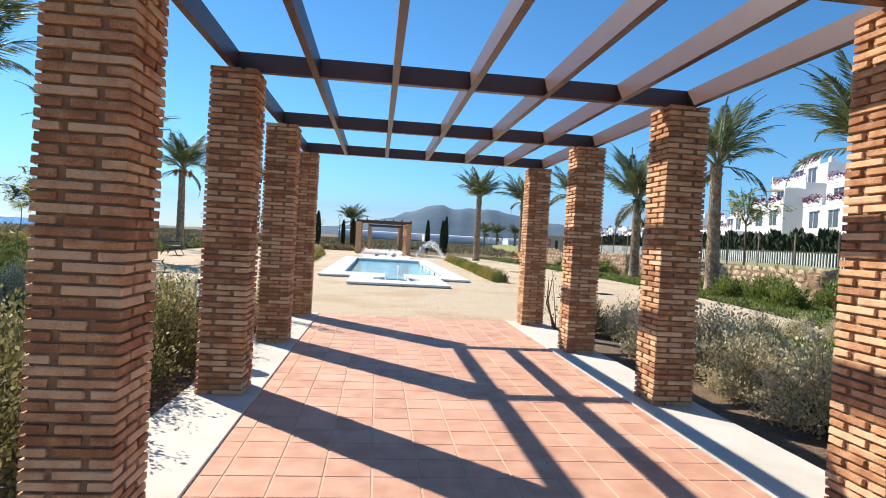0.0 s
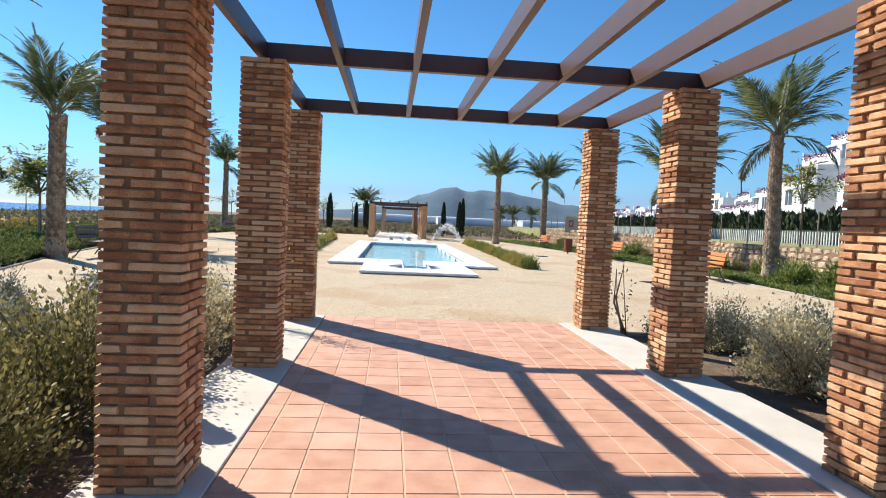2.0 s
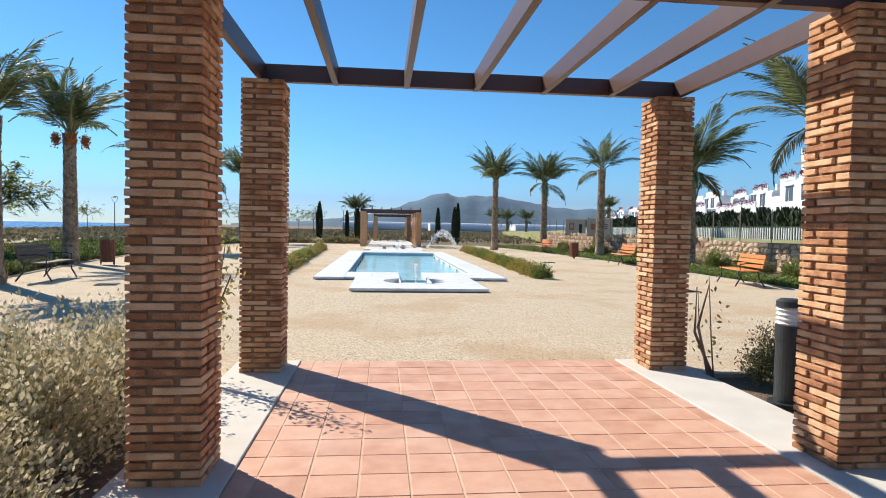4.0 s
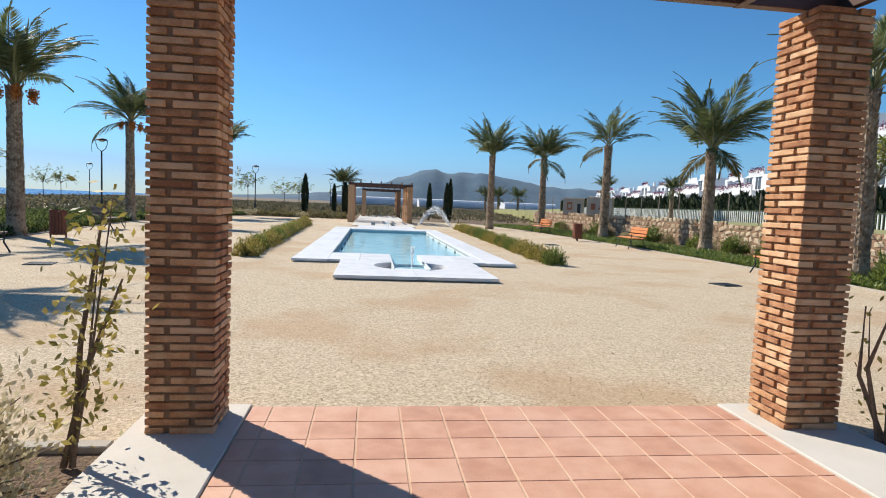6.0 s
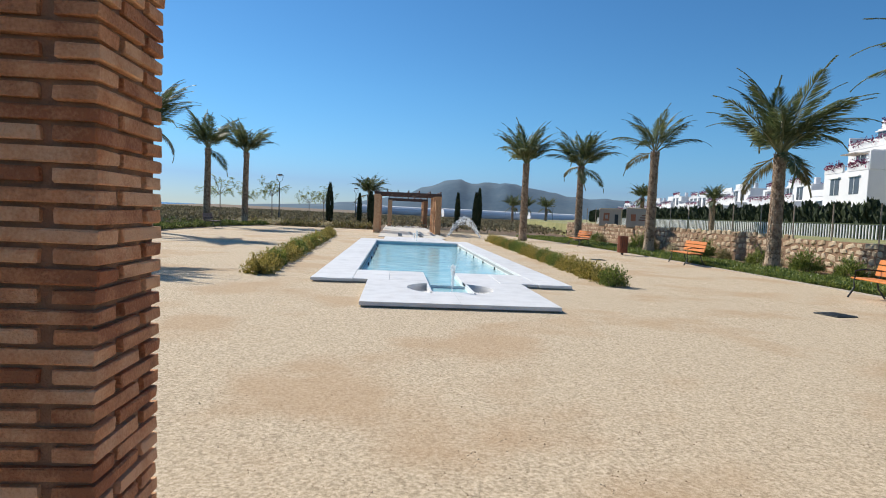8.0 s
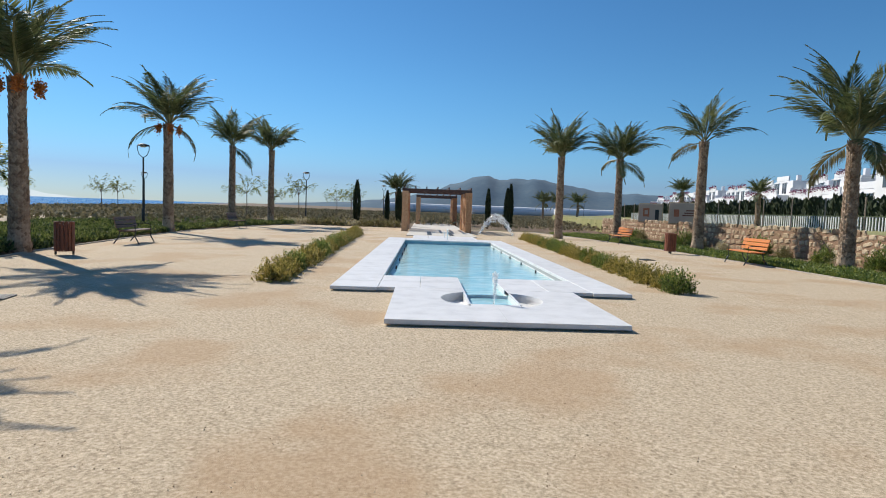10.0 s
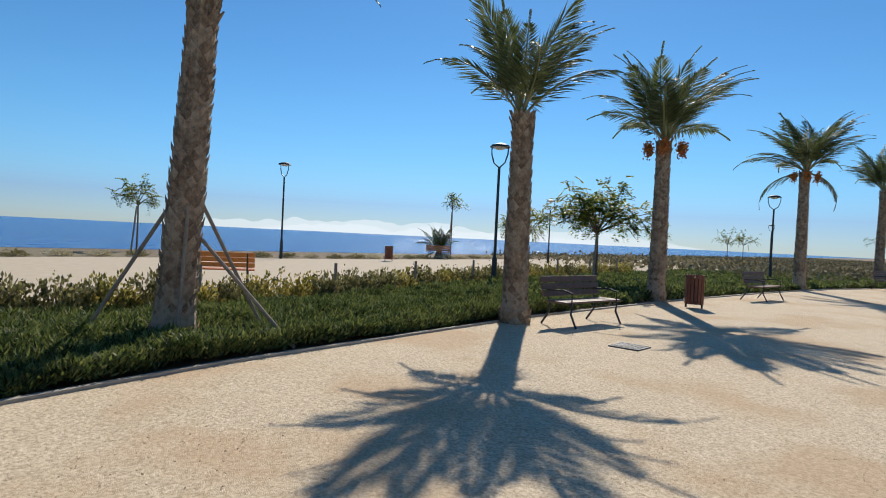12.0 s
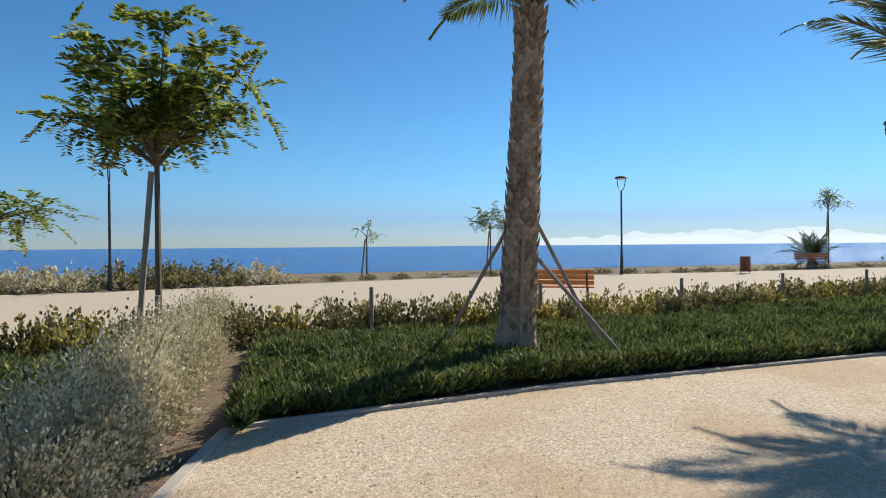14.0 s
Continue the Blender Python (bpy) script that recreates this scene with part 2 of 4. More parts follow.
def box(bm, x0, x1, y0, y1, z0, z1, bevel=0.0, m=None):
    r = bmesh.ops.create_cube(bm, size=1.0)
    vs = r["verts"]
    for v in vs:
        v.co = Vector((x0 + (v.co.x + 0.5) * (x1 - x0), y0 + (v.co.y + 0.5) * (y1 - y0), z0 + (v.co.z + 0.5) * (z1 - z0)))
    if bevel:
        es = list({e for v in vs for e in v.link_edges})
        out = bmesh.ops.bevel(bm, geom=es, offset=bevel, segments=1, affect="EDGES")
        vs = list({v for f in out["faces"] for v in f.verts})
        vs = list({w for v in vs for e in v.link_edges for w in e.verts})
    if m is not None:
        bmesh.ops.transform(bm, matrix=m, verts=vs)
    return bm


def one_box(*a, **k):
    return box(bmesh.new(), *a, **k)


def tube(points, radii, sides=8, caps=True):
    """A round bar along points, as a bmesh."""
    bm = bmesh.new()
    add_tube(bm, points, radii, sides, caps)
    return bm


def add_tube(bm, points, radii, sides=8, caps=True):
    points = [Vector(tuple(p)) for p in points]
    if not isinstance(radii, (list, tuple)):
        radii = [radii] * len(points)
    rings = []
    for i, p in enumerate(points):
        d = (points[min(i + 1, len(points) - 1)] - points[max(i - 1, 0)]).normalized()
        u = d.cross(Vector((0, 0, 1)))
        u = u.normalized() if u.length > 0.05 else Vector((1, 0, 0))
        w = d.cross(u).normalized()
        ra = float(radii[i])
        rings.append([bm.verts.new(p + ra * (math.cos(2 * math.pi * k / sides) * u + math.sin(2 * math.pi * k / sides) * w)) for k in range(sides)])
    for a, b in zip(rings, rings[1:]):
        for k in range(sides):
            bm.faces.new((a[k], a[(k + 1) % sides], b[(k + 1) % sides], b[k]))
    if caps:
        bm.faces.new(rings[0])
        bm.faces.new(rings[-1][::-1])
    bmesh.ops.recalc_face_normals(bm, faces=bm.faces)


def curve_x(pts):
    """A function y -> x, straight between the points (y, x)."""
    ys, xs = [p[0] for p in pts], [p[1] for p in pts]
    return lambda y: float(np.interp(y, ys, xs))


def sheet(name, ys, left, right, z, mat, holes=()):
    """Level ground between two curves, in slices; holes: (x0, x1, y0, y1) each."""
    v, f = [], []
    ys = sorted(set(list(ys) + [h[k] for h in holes for k in (2, 3)]))
    for a, b in zip(ys, ys[1:]):
        spans = [(left, right)]
        for h in holes:
            if a >= h[2] - 1e-6 and b <= h[3] + 1e-6:
                spans = [(left, lambda y, h=h: h[0]), (lambda y, h=h: h[1], right)]
        for lo, hi in spans:
            i = len(v)
            v += [(lo(a), a, z), (hi(a), a, z), (hi(b), b, z), (lo(b), b, z)]
            f.append((i, i + 1, i + 2, i + 3))
    return new(name, mesh(name, v, f, mat))


class Leaves:
    """Collects many small leaf shapes into one mesh."""

    def __init__(self):
        self.v, self.f, self.c = [], [], 0

    def add(self, p, d, u, length, width):
        # pointed leaves: base, two sides, tip; all arrays of n rows
        n = len(p)
        d = d / np.linalg.norm(d, axis=1, keepdims=True)
        s = np.cross(d, u)
        s /= np.linalg.norm(s, axis=1, keepdims=True) + 1e-9
        length, width = np.reshape(length, (-1, 1)), np.reshape(width, (-1, 1))
        q = np.stack([p, p + d * length * 0.45 + s * width, p + d * length, p + d * length * 0.45 - s * width], 1).reshape(-1, 3)
        self.v.append(q)
        self.f.append(np.arange(4 * n).reshape(n, 4) + self.c)
        self.c += 4 * n

    def mesh(self, name, mat):
        v, f = np.concatenate(self.v), np.concatenate(self.f)
        me = bpy.data.meshes.new(name)
        me.vertices.add(len(v))
        me.vertices.foreach_set("co", v.astype(np.float32).ravel())
        me.loops.add(f.size)
        me.loops.foreach_set("vertex_index", f.astype(np.int32).ravel())
        me.polygons.add(len(f))
        me.polygons.foreach_set("loop_start", np.arange(0, f.size, 4, dtype=np.int32))
        me.update(calc_edges=True)
        me.materials.append(mat)
        return me


rng = np.random.default_rng(7)


def rand_dirs(n, up=0.0):
    d = rng.normal(size=(n, 3))
    d /= np.linalg.norm(d, axis=1, keepdims=True)
    d[:, 2] += up
    return d / np.linalg.norm(d, axis=1, keepdims=True)


# ---- ground ----
COAST = curve_x([(-4000, 800), (-200, -5), (-20, -31), (8, -36.5), (20, -39), (40, -43), (100, -63), (700, -235), (4500, -1300)])
PLAZA_HOLES = [(-0.25, 1.53, 19.05, 21.9), (-1.3, 2.8, 21.9, 37.5)]
GY = [-4000, -400, -60, -20, 8, 20, 40, 70, 100, 400, 1200, 4500]
tagged(sheet("ground", GY, COAST, lambda y: 4500.0, -0.03, M_SOIL, PLAZA_HOLES), "dry brown garden soil and scrubland ground", "ground", kind="structure")
v, f = [], []
for i, y in enumerate(GY):
    x = COAST(y)
    v += [(x, y, -0.02), (x - 9, y, -5.0), (x - 16, y, -9.5)]
    if i:
        k = 3 * i
        f += [(k - 3, k, k + 1, k - 2), (k - 2, k + 1, k + 2, k - 1)]
tagged(new("bluff", mesh("bluff", v, f, M_SOIL)), "low earthen bluff falling to the sea", "bluff", kind="structure")
tagged(new("sea", mesh("sea", [(-4800, -4500, -4), (900, -4500, -4), (900, 4500, -4), (-4800, 4500, -4)], [(0, 1, 2, 3)], M_SEA)), "deep blue sea with fine ripples reaching the horizon", "sea", kind="structure")

EDGE_L = curve_x([(10.28, -5.3), (10.3, -6.73), (11.2, -7.06), (13.5, -7.95), (16.6, -8.82), (20, -9.75), (26.7, -11.0), (34, -11.9), (41, -12.4), (50, -11.8), (56, -10)])
EDGE_R = curve_x([(10.28, 9.3), (13, 10.1), (16, 10.6), (19.4, 10.98), (23, 11.07), (29.2, 11.06), (36, 10.8), (46, 9.9), (52, 9.0), (56, 8.0)])
tagged(sheet("gravel_plaza", [10.28, 10.3, 11.2, 12, 13.5, 15, 16.4, 18, 20, 23, 26.7, 30, 34, 38, 41, 46, 50, 56], EDGE_L, EDGE_R, -0.012, M_GRAVEL, PLAZA_HOLES), "pale compacted sand and gravel plaza with damp stains", "plaza", kind="structure")
HEDGE = curve_x([(-20, -4), (0, -8.4), (7, -10.2), (11.1, -11.8), (12.6, -12.1), (16.7, -13.0), (21, -15), (26, -17), (40, -21), (80, -31)])
PROM_R = lambda y: HEDGE(y) - 0.5
PROM_L = curve_x([(-60, -9), (-0.8, -22.3), (13.9, -29.4), (28.9, -31.6), (80, -46)])
tagged(sheet("promenade", [-60, -20, 0, 3, 6.4, 10, 12.8, 17.8, 24.8, 28, 40, 80], PROM_L, PROM_R, 0.0, M_PROM), "pale sandy seafront promenade", "promenade", kind="structure")


def kerb(name, edge, ys, side, mat, w=0.07, h=0.022):
    bm = bmesh.new()
    rows = []
    for y in ys:
        x = edge(y)
        rows.append([bm.verts.new(c) for c in ((x, y, -0.05), (x, y, h), (x + side * w, y, h), (x + side * w, y, -0.05))])
    for a, b in zip(rows, rows[1:]):
        for k in range(3):
            bm.faces.new((a[k], a[k + 1], b[k + 1], b[k]))
    bmesh.ops.recalc_face_normals(bm, faces=bm.faces)
    return part(name, bm, mat)


KY = [10.3, 11.2, 12.4, 13.5, 15, 16.4, 18, 20, 23, 26.7, 30, 34, 38, 41, 46, 50, 56]
tagged(kerb("kerb", EDGE_L, KY, -1, M_KERB), "narrow pale concrete kerb edging the juniper bed", "kerb", kind="structure")
tagged(kerb("kerb", EDGE_R, KY, 1, M_KERB), "narrow pale concrete kerb edging the planted bed", "kerb", kind="structure")
for x0, x1 in ((-6.73, -1.76), (3.19, 9.3)):
    tagged(part("kerb", one_box(x0, x1, 10.22, 10.32, -0.05, 0.012, 0.006), M_KERB), "flat concrete kerb between gravel and planted bed", "kerb", kind="structure")

# ---- pergola ----
ROW_Y = [-2.6 + 2.6 * k for k in range(6)]
PX_L, PX_R, PW = -1.62, 2.65, 0.41
COURSE, NCOURSE = 0.0523, 56
TOP = COURSE * NCOURSE

floor = tagged(part("floor", one_box(-1.08, 2.48, -4.0, 10.93, -0.05, -0.004), M_GROUT), "terracotta tiled pergola floor with pale joints", "floor", kind="structure")
for n_, x0, x1 in (("path_edge", -1.75, -1.085), ("path_edge", 2.485, 3.18)):
    tagged(part(n_, one_box(x0, x1, -4.0, 10.95, -0.06, 0.012, 0.006), M_CONCRETE), "smooth pale concrete strip carrying the brick pillars", "path edge", kind="structure")

BR_L, BR_W, BR_H = 0.262, 0.112, 0.0385


def brick_mesh(seed):
    r = random.Random(seed)
    bm = one_box(-BR_L / 2, BR_L / 2, -BR_W / 2, BR_W / 2, 0, BR_H, 0.004)
    for v_ in bm.verts:
        v_.co += Vector((r.uniform(-1, 1), r.uniform(-1, 1), r.uniform(-1, 1))) * 0.0026
    me = bpy.data.meshes.new("brick")
    bm.to_mesh(me)
    bm.free()
    me.materials.append(M_BRICK)
    return me


BRICKS = [brick_mesh(s) for s in range(6)]


def course_poses(k):
    """The four bricks of one course, laid round the core, turned the other way in every second course."""
    a, b = (PW - BR_W) / 2, (PW - BR_L) / 2
    s = 1 if k % 2 else -1
    return [(-s * b, -a, 0), (a, -s * b, 90), (s * b, a, 180), (-a, s * b, 270)]


def pillar(x, y, group):
    p = empty("brick_pillar", x + PW / 2, y + PW / 2, 0.012, 0, "square pillar of thin rough clay bricks with deep joints", "pillar", group)
    bm = one_box(-PW / 2 + 0.02, PW / 2 - 0.02, -PW / 2 + 0.02, PW / 2 - 0.02, 0, TOP - 0.02)
    part("mortar_core", bm, M_MORTAR, p)
    return p


def bricks_of(p):
    r = random.Random(int(p.location.x * 100 + p.location.y * 10))
    for k in range(NCOURSE):
        for bx, by, rz in course_poses(k):
            o = new("brick", r.choice(BRICKS))
            o.parent = p
            o.matrix_basis = pose(bx + r.uniform(-.003, .003), by + r.uniform(-.003, .003), k * COURSE, 0, 0, rz + r.uniform(-0.8, 0.8))


PILLARS = [pillar(x, y, "pillars of the pergola") for y in ROW_Y for x in (PX_L, PX_R)]

SLAT_X = [-1.45 + 0.73 * k for k in range(7)]
BZ0, BZ1 = TOP + 0.012, TOP + 0.192
pergola = empty("pergola_roof", 0.7, 4, BZ0, 0, "open pergola roof of brown painted steel beams on brick pillars", "pergola")
for y in ROW_Y:
    for a, b in zip(SLAT_X, SLAT_X[1:]):
        part("cross_beam", one_box(a - 0.7 + 0.03, b - 0.7 - 0.03, y + 0.165 - 4, y + 0.245 - 4, 0.004, 0.176, 0.003), M_STEEL, pergola)
for x in SLAT_X:
    part("slat", one_box(x - 0.7 - 0.03, x - 0.7 + 0.03, ROW_Y[0] - 0.1 - 4, ROW_Y[-1] + 0.245 - 4, 0, 0.18, 0.003), M_STEEL, pergola)


# ---- pool ----
pool = empty("fountain_pool", 0.64, 30, 0, 0, "long white marble pool with turquoise water", "fountain pool")
PCX, PCY = 0.7, 30.0
DK0, DK1 = 0.018, 0.08


def slab_run(x0, x1, y0, y1, nx, ny):
    for i in range(nx):
        for j in range(ny):
            g = 0.003
            part("marble_slab", one_box(x0 + (x1 - x0) * i / nx + g - PCX, x0 + (x1 - x0) * (i + 1) / nx - g - PCX, y0 + (y1 - y0) * j / ny + g - PCY, y0 + (y1 - y0) * (j + 1) / ny - g - PCY, DK0, DK1, 0.006), M_MARBLE, pool)


WX0, WX1, WY0, WY1 = -1.22, 2.72, 22.9, 37.4
CIRC = (0.72, 19.95, 0.83)
# base walls under the deck, set back from its edge
def wall_box(x0, x1, y0, y1, z0, z1, mat, name="pool_wall"):
    part(name, one_box(x0 - PCX, x1 - PCX, y0 - PCY, y1 - PCY, z0, z1), mat, pool)


slab_run(-2.08, WX0, 21.0, 39.3, 1, 20)
slab_run(WX1, 3.44, 21.0, 39.3, 1, 20)
slab_run(WX0, 0.32, 21.05, WY0, 2, 2)
slab_run(1.08, WX1, 21.05, WY0, 2, 2)
slab_run(WX0, WX1, WY1, 39.3, 5, 2)
slab_run(-0.92, 2.32, 39.35, 42.3, 4, 3)
# near apron with its round basin
for sx in (-1, 1):
    bm = bmesh.new()
    x_in, x_out = CIRC[0], CIRC[0] + sx * 1.62
    n_ = 24
    pts = []
    for k in range(n_ + 1):
        a = math.pi * k / n_
        pts.append((CIRC[0] + sx * CIRC[2] * math.sin(a), CIRC[1] - CIRC[2] * math.cos(a)))
    y_lo, y_hi = 17.97, 21.04
    slot = CIRC[0] + sx * 0.38
    pts = [q for q in pts if not (q[1] > CIRC[1] and abs(q[0] - CIRC[0]) < 0.38)]
    outline = [(CIRC[0] + sx * 0.002, y_lo)] + [(CIRC[0] + sx * 0.002, CIRC[1] - CIRC[2])] + pts[1:] + [(slot, CIRC[1] + 0.70), (slot, y_hi), (x_out, y_hi), (x_out, y_lo)]
    top = [bm.verts.new((px - PCX, py - PCY, DK1)) for px, py in outline]
    bot = [bm.verts.new((px - PCX, py - PCY, DK0)) for px, py in outline]
    bm.faces.new(top)
    bm.faces.new(bot[::-1])
    for k in range(len(top)):
        q = (k + 1) % len(top)
        bm.faces.new((top[k], bot[k], bot[q], top[q]))
    bmesh.ops.recalc_face_normals(bm, faces=bm.faces)
    part("marble_apron", bm, M_MARBLE, pool)
    wall_box(slot if sx > 0 else slot - 0.035, slot + 0.035 if sx > 0 else slot, 19.42, 22.9, -0.3, DK1 - 0.004, M_MARBLE, "channel_side")
# plinth under the deck
wall_box(-2.0, WX0, 21.06, 39.2, -0.05, DK0, M_JOINT, "plinth")
wall_box(WX1, 3.36, 21.06, 39.2, -0.05, DK0, M_JOINT, "plinth")
wall_box(WX0, WX1, 37.45, 39.2, -0.05, DK0, M_JOINT, "plinth")
wall_box(-0.84, 2.24, 39.3, 42.2, -0.05, DK0, M_JOINT, "plinth")
wall_box(-0.84, -0.17, 18.05, 21.1, -0.05, DK0, M_JOINT, "plinth")
wall_box(1.61, 2.24, 18.05, 21.1, -0.05, DK0, M_JOINT, "plinth")
wall_box(-0.17, 1.61, 18.05, 19.05, -0.05, DK0, M_JOINT, "plinth")
wall_box(WX0 - 0.05, 0.26, 21.1, 22.85, -0.05, DK0, M_JOINT, "plinth")
wall_box(1.14, WX1 + 0.05, 21.1, 22.85, -0.05, DK0, M_JOINT, "plinth")
# inner faces of the basin
wall_box(WX0 - 0.06, WX0 - 0.004, WY0, WY1, -0.5, 0.02, M_POOLWALL)
wall_box(WX1 + 0.004, WX1 + 0.06, WY0, WY1, -0.5, 0.02, M_MARBLE)
wall_box(WX0, WX1, WY1 + 0.004, WY1 + 0.05, -0.5, 0.02, M_POOLWALL)
part("water", mesh("water", [(WX0 - PCX, 19.2 - PCY, -0.09), (WX1 - PCX, 19.2 - PCY, -0.09), (WX1 - PCX, WY1 - PCY, -0.09), (WX0 - PCX, WY1 - PCY, -0.09)], [(0, 1, 2, 3)], M_POOL), M_POOL, pool, "rippled turquoise water")


bm = bmesh.new()
bmesh.ops.create_circle(bm, cap_ends=True, segments=40, radius=CIRC[2] + 0.02, matrix=Matrix.Translation((CIRC[0] - PCX, CIRC[1] - PCY, -0.06)))
part("basin_floor", bm, M_MARBLE, pool)
part("basin_wall", tube([(CIRC[0] - PCX, CIRC[1] - PCY, -0.12), (CIRC[0] - PCX, CIRC[1] - PCY, DK0 + 0.01)], CIRC[2] + 0.012, 48, False), M_MARBLE, pool)
wall_box(0.34, 1.10, 19.08, 19.42, -0.1, DK1 - 0.003, M_MARBLE, "channel_end")
part("water", mesh("water", [(0.32 - PCX, 19.40 - PCY, -0.03), (1.12 - PCX, 19.40 - PCY, -0.03), (1.12 - PCX, 22.9 - PCY, -0.03), (0.32 - PCX, 22.9 - PCY, -0.03)], [(0, 1, 2, 3)], M_POOL), M_POOL, pool)


def jet(x, y, z, h, n=90, spread=0.06, lean=(0, 0)):
    """A foaming jet: drops thrown up round one line."""
    L = Leaves()
    t = rng.uniform(0, 1, n)
    p = np.stack([x + rng.normal(0, spread, n) * t + lean[0] * t, y + rng.normal(0, spread, n) * t + lean[1] * t, z + h * np.sqrt(t)], 1)
    L.add(p, rand_dirs(n, 1.5), rand_dirs(n), rng.uniform(0.02, 0.06, n), rng.uniform(0.004, 0.012, n))
    return L.mesh("jet", M_WATERJET)


for jx, jy, h in ((0.72, 19.55, 0.62), (0.7, 37.0, 0.7), (0.7, 40.7, 0.45)):
    tagged(part("jet", jet(jx - PCX, jy - PCY, -0.08, h, 260, 0.03), None, pool, "small foaming water jet"), kind="stuff")
for sx in (WX0 + 0.12, WX1 - 0.12):
    for k in range(6):
        y = 23.6 + k * 2.3
        part("nozzle", tube([(sx - PCX, y - PCY, -0.14), (sx - PCX, y - PCY, 0.0)], [0.03, 0.018], 8), M_IRON, pool)


# ---- palms ----
def frond_mesh(seed, length, droop, lift, mat):
    """A feather leaf: an arching rachis with two rows of narrow leaflets; it starts at the origin and goes along +x."""
    r = np.random.default_rng(seed)
    n = 46
    t = np.linspace(0, 1, n)
    ang = lift - (lift + droop) * t ** 1.45
    step = length / (n - 1)
    pts = np.zeros((n, 3))
    pts[1:, 0] = np.cumsum(np.cos(ang[:-1]) * step)
    pts[1:, 2] = np.cumsum(np.sin(ang[:-1]) * step)
    pts[:, 1] = 0.06 * length * np.sin(t * 2.2) * r.uniform(-1, 1)
    L = Leaves()
    tang = np.gradient(pts, axis=0)
    tang /= np.linalg.norm(tang, axis=1, keepdims=True)
    up = np.cross(tang, np.array([0, 1, 0])) * -1
    for side in (-1, 1):
        for off in (0.0, 0.5):
            k = np.arange(6, n - 1)
            p = pts[k] * (1 - off) + pts[k + 1] * off
            s = np.zeros((len(k), 3))
            s[:, 1] = side
            tt = t[k]
            out = s * (0.75 - 0.35 * tt)[:, None] + tang[k] * (0.55 + 0.6 * tt)[:, None] + up[k] * (0.30 * r.uniform(0.2, 1.3, len(k)))[:, None]
            out[:, 2] -= 0.12 * r.uniform(0, 1.6, len(k))
            ln = length * 0.225 * np.sin(np.clip(0.25 + tt * 0.95, 0, 1) * math.pi) ** 0.55 * r.uniform(0.75, 1.15, len(k)) + 0.08
            L.add(p, out, up[k] + r.normal(0, 0.35, (len(k), 3)), ln, np.full(len(k), 0.0145) * r.uniform(0.8, 1.4, len(k)))
    me = L.mesh("frond", mat)
    bm = bmesh.new()
    bm.from_mesh(me)
    i0 = len(bm.faces)
    idx = list(range(0, n, 5)) + [n - 1]
    add_tube(bm, [pts[i].tolist() for i in idx], [0.028 * (1 - t[i]) + 0.005 for i in idx], 4, False)
    me.materials.append(M_RACHIS)
    bm.faces.ensure_lookup_table()
    for fc in bm.faces[i0:]:
        fc.material_index = 1
    bm.to_mesh(me)
    bm.free()
    return me


FRONDS_UP = [frond_mesh(s, 2.75, 0.70, 0.22, M_FROND) for s in (1, 2, 3)]
FRONDS_MID = [frond_mesh(s, 2.8, 1.05, 0.35, M_FROND) for s in (4, 5, 6)]
FRONDS_LOW = [frond_mesh(s, 2.6, 1.35, 0.30, M_FROND) for s in (7, 8)] + [frond_mesh(9, 2.2, 1.3, 0.25, M_FROND_OLD)]


def trunk_mesh(h, r0, r1, seed):
    """A tapered trunk with rings of cut leaf bases that lap upwards."""
    r = random.Random(seed)
    bm = bmesh.new()
    n = 12
    zs = [h * i / n for i in range(n + 1)]
    lean = r.uniform(-0.02, 0.02)
    add_tube(bm, [(lean * z * z / h, 0, z) for z in zs], [r0 + (r1 - r0) * i / n + (0.06 * (1 - i / 2) if i < 2 else 0) for i in range(n + 1)], 14)
    z, k = 0.05, 0
    while z < h:
        rad = r0 + (r1 - r0) * z / h + (0.05 if z < 0.3 else 0)
        m = 9
        for j in range(m):
            a = 2 * math.pi * (j + 0.5 * (k % 2)) / m + r.uniform(-0.06, 0.06)
            ca, sa = math.cos(a), math.sin(a)
            hw, hh, pr = rad * 0.40, 0.085 * r.uniform(0.8, 1.2), 0.022 + r.uniform(0, 0.018) + (0.05 * max(0, (z - h + 0.7)) if z > h - 0.7 else 0)
            cx = lean * z * z / h
            def P(du, dz, out):
                return bm.verts.new((cx + (rad + out) * ca - du * sa, (rad + out) * sa + du * ca, z + dz))
            v0, v1, v2, v3, v4 = P(0, -hh, -0.005), P(-hw, 0, -0.012), P(0, hh * r.uniform(0.9, 1.4), pr), P(hw, 0, -0.012), P(0, 0, pr * 0.8)
            bm.faces.new((v0, v4, v1)), bm.faces.new((v0, v3, v4)), bm.faces.new((v1, v4, v2)), bm.faces.new((v4, v3, v2))
        z += 0.085
        k += 1
    return bm


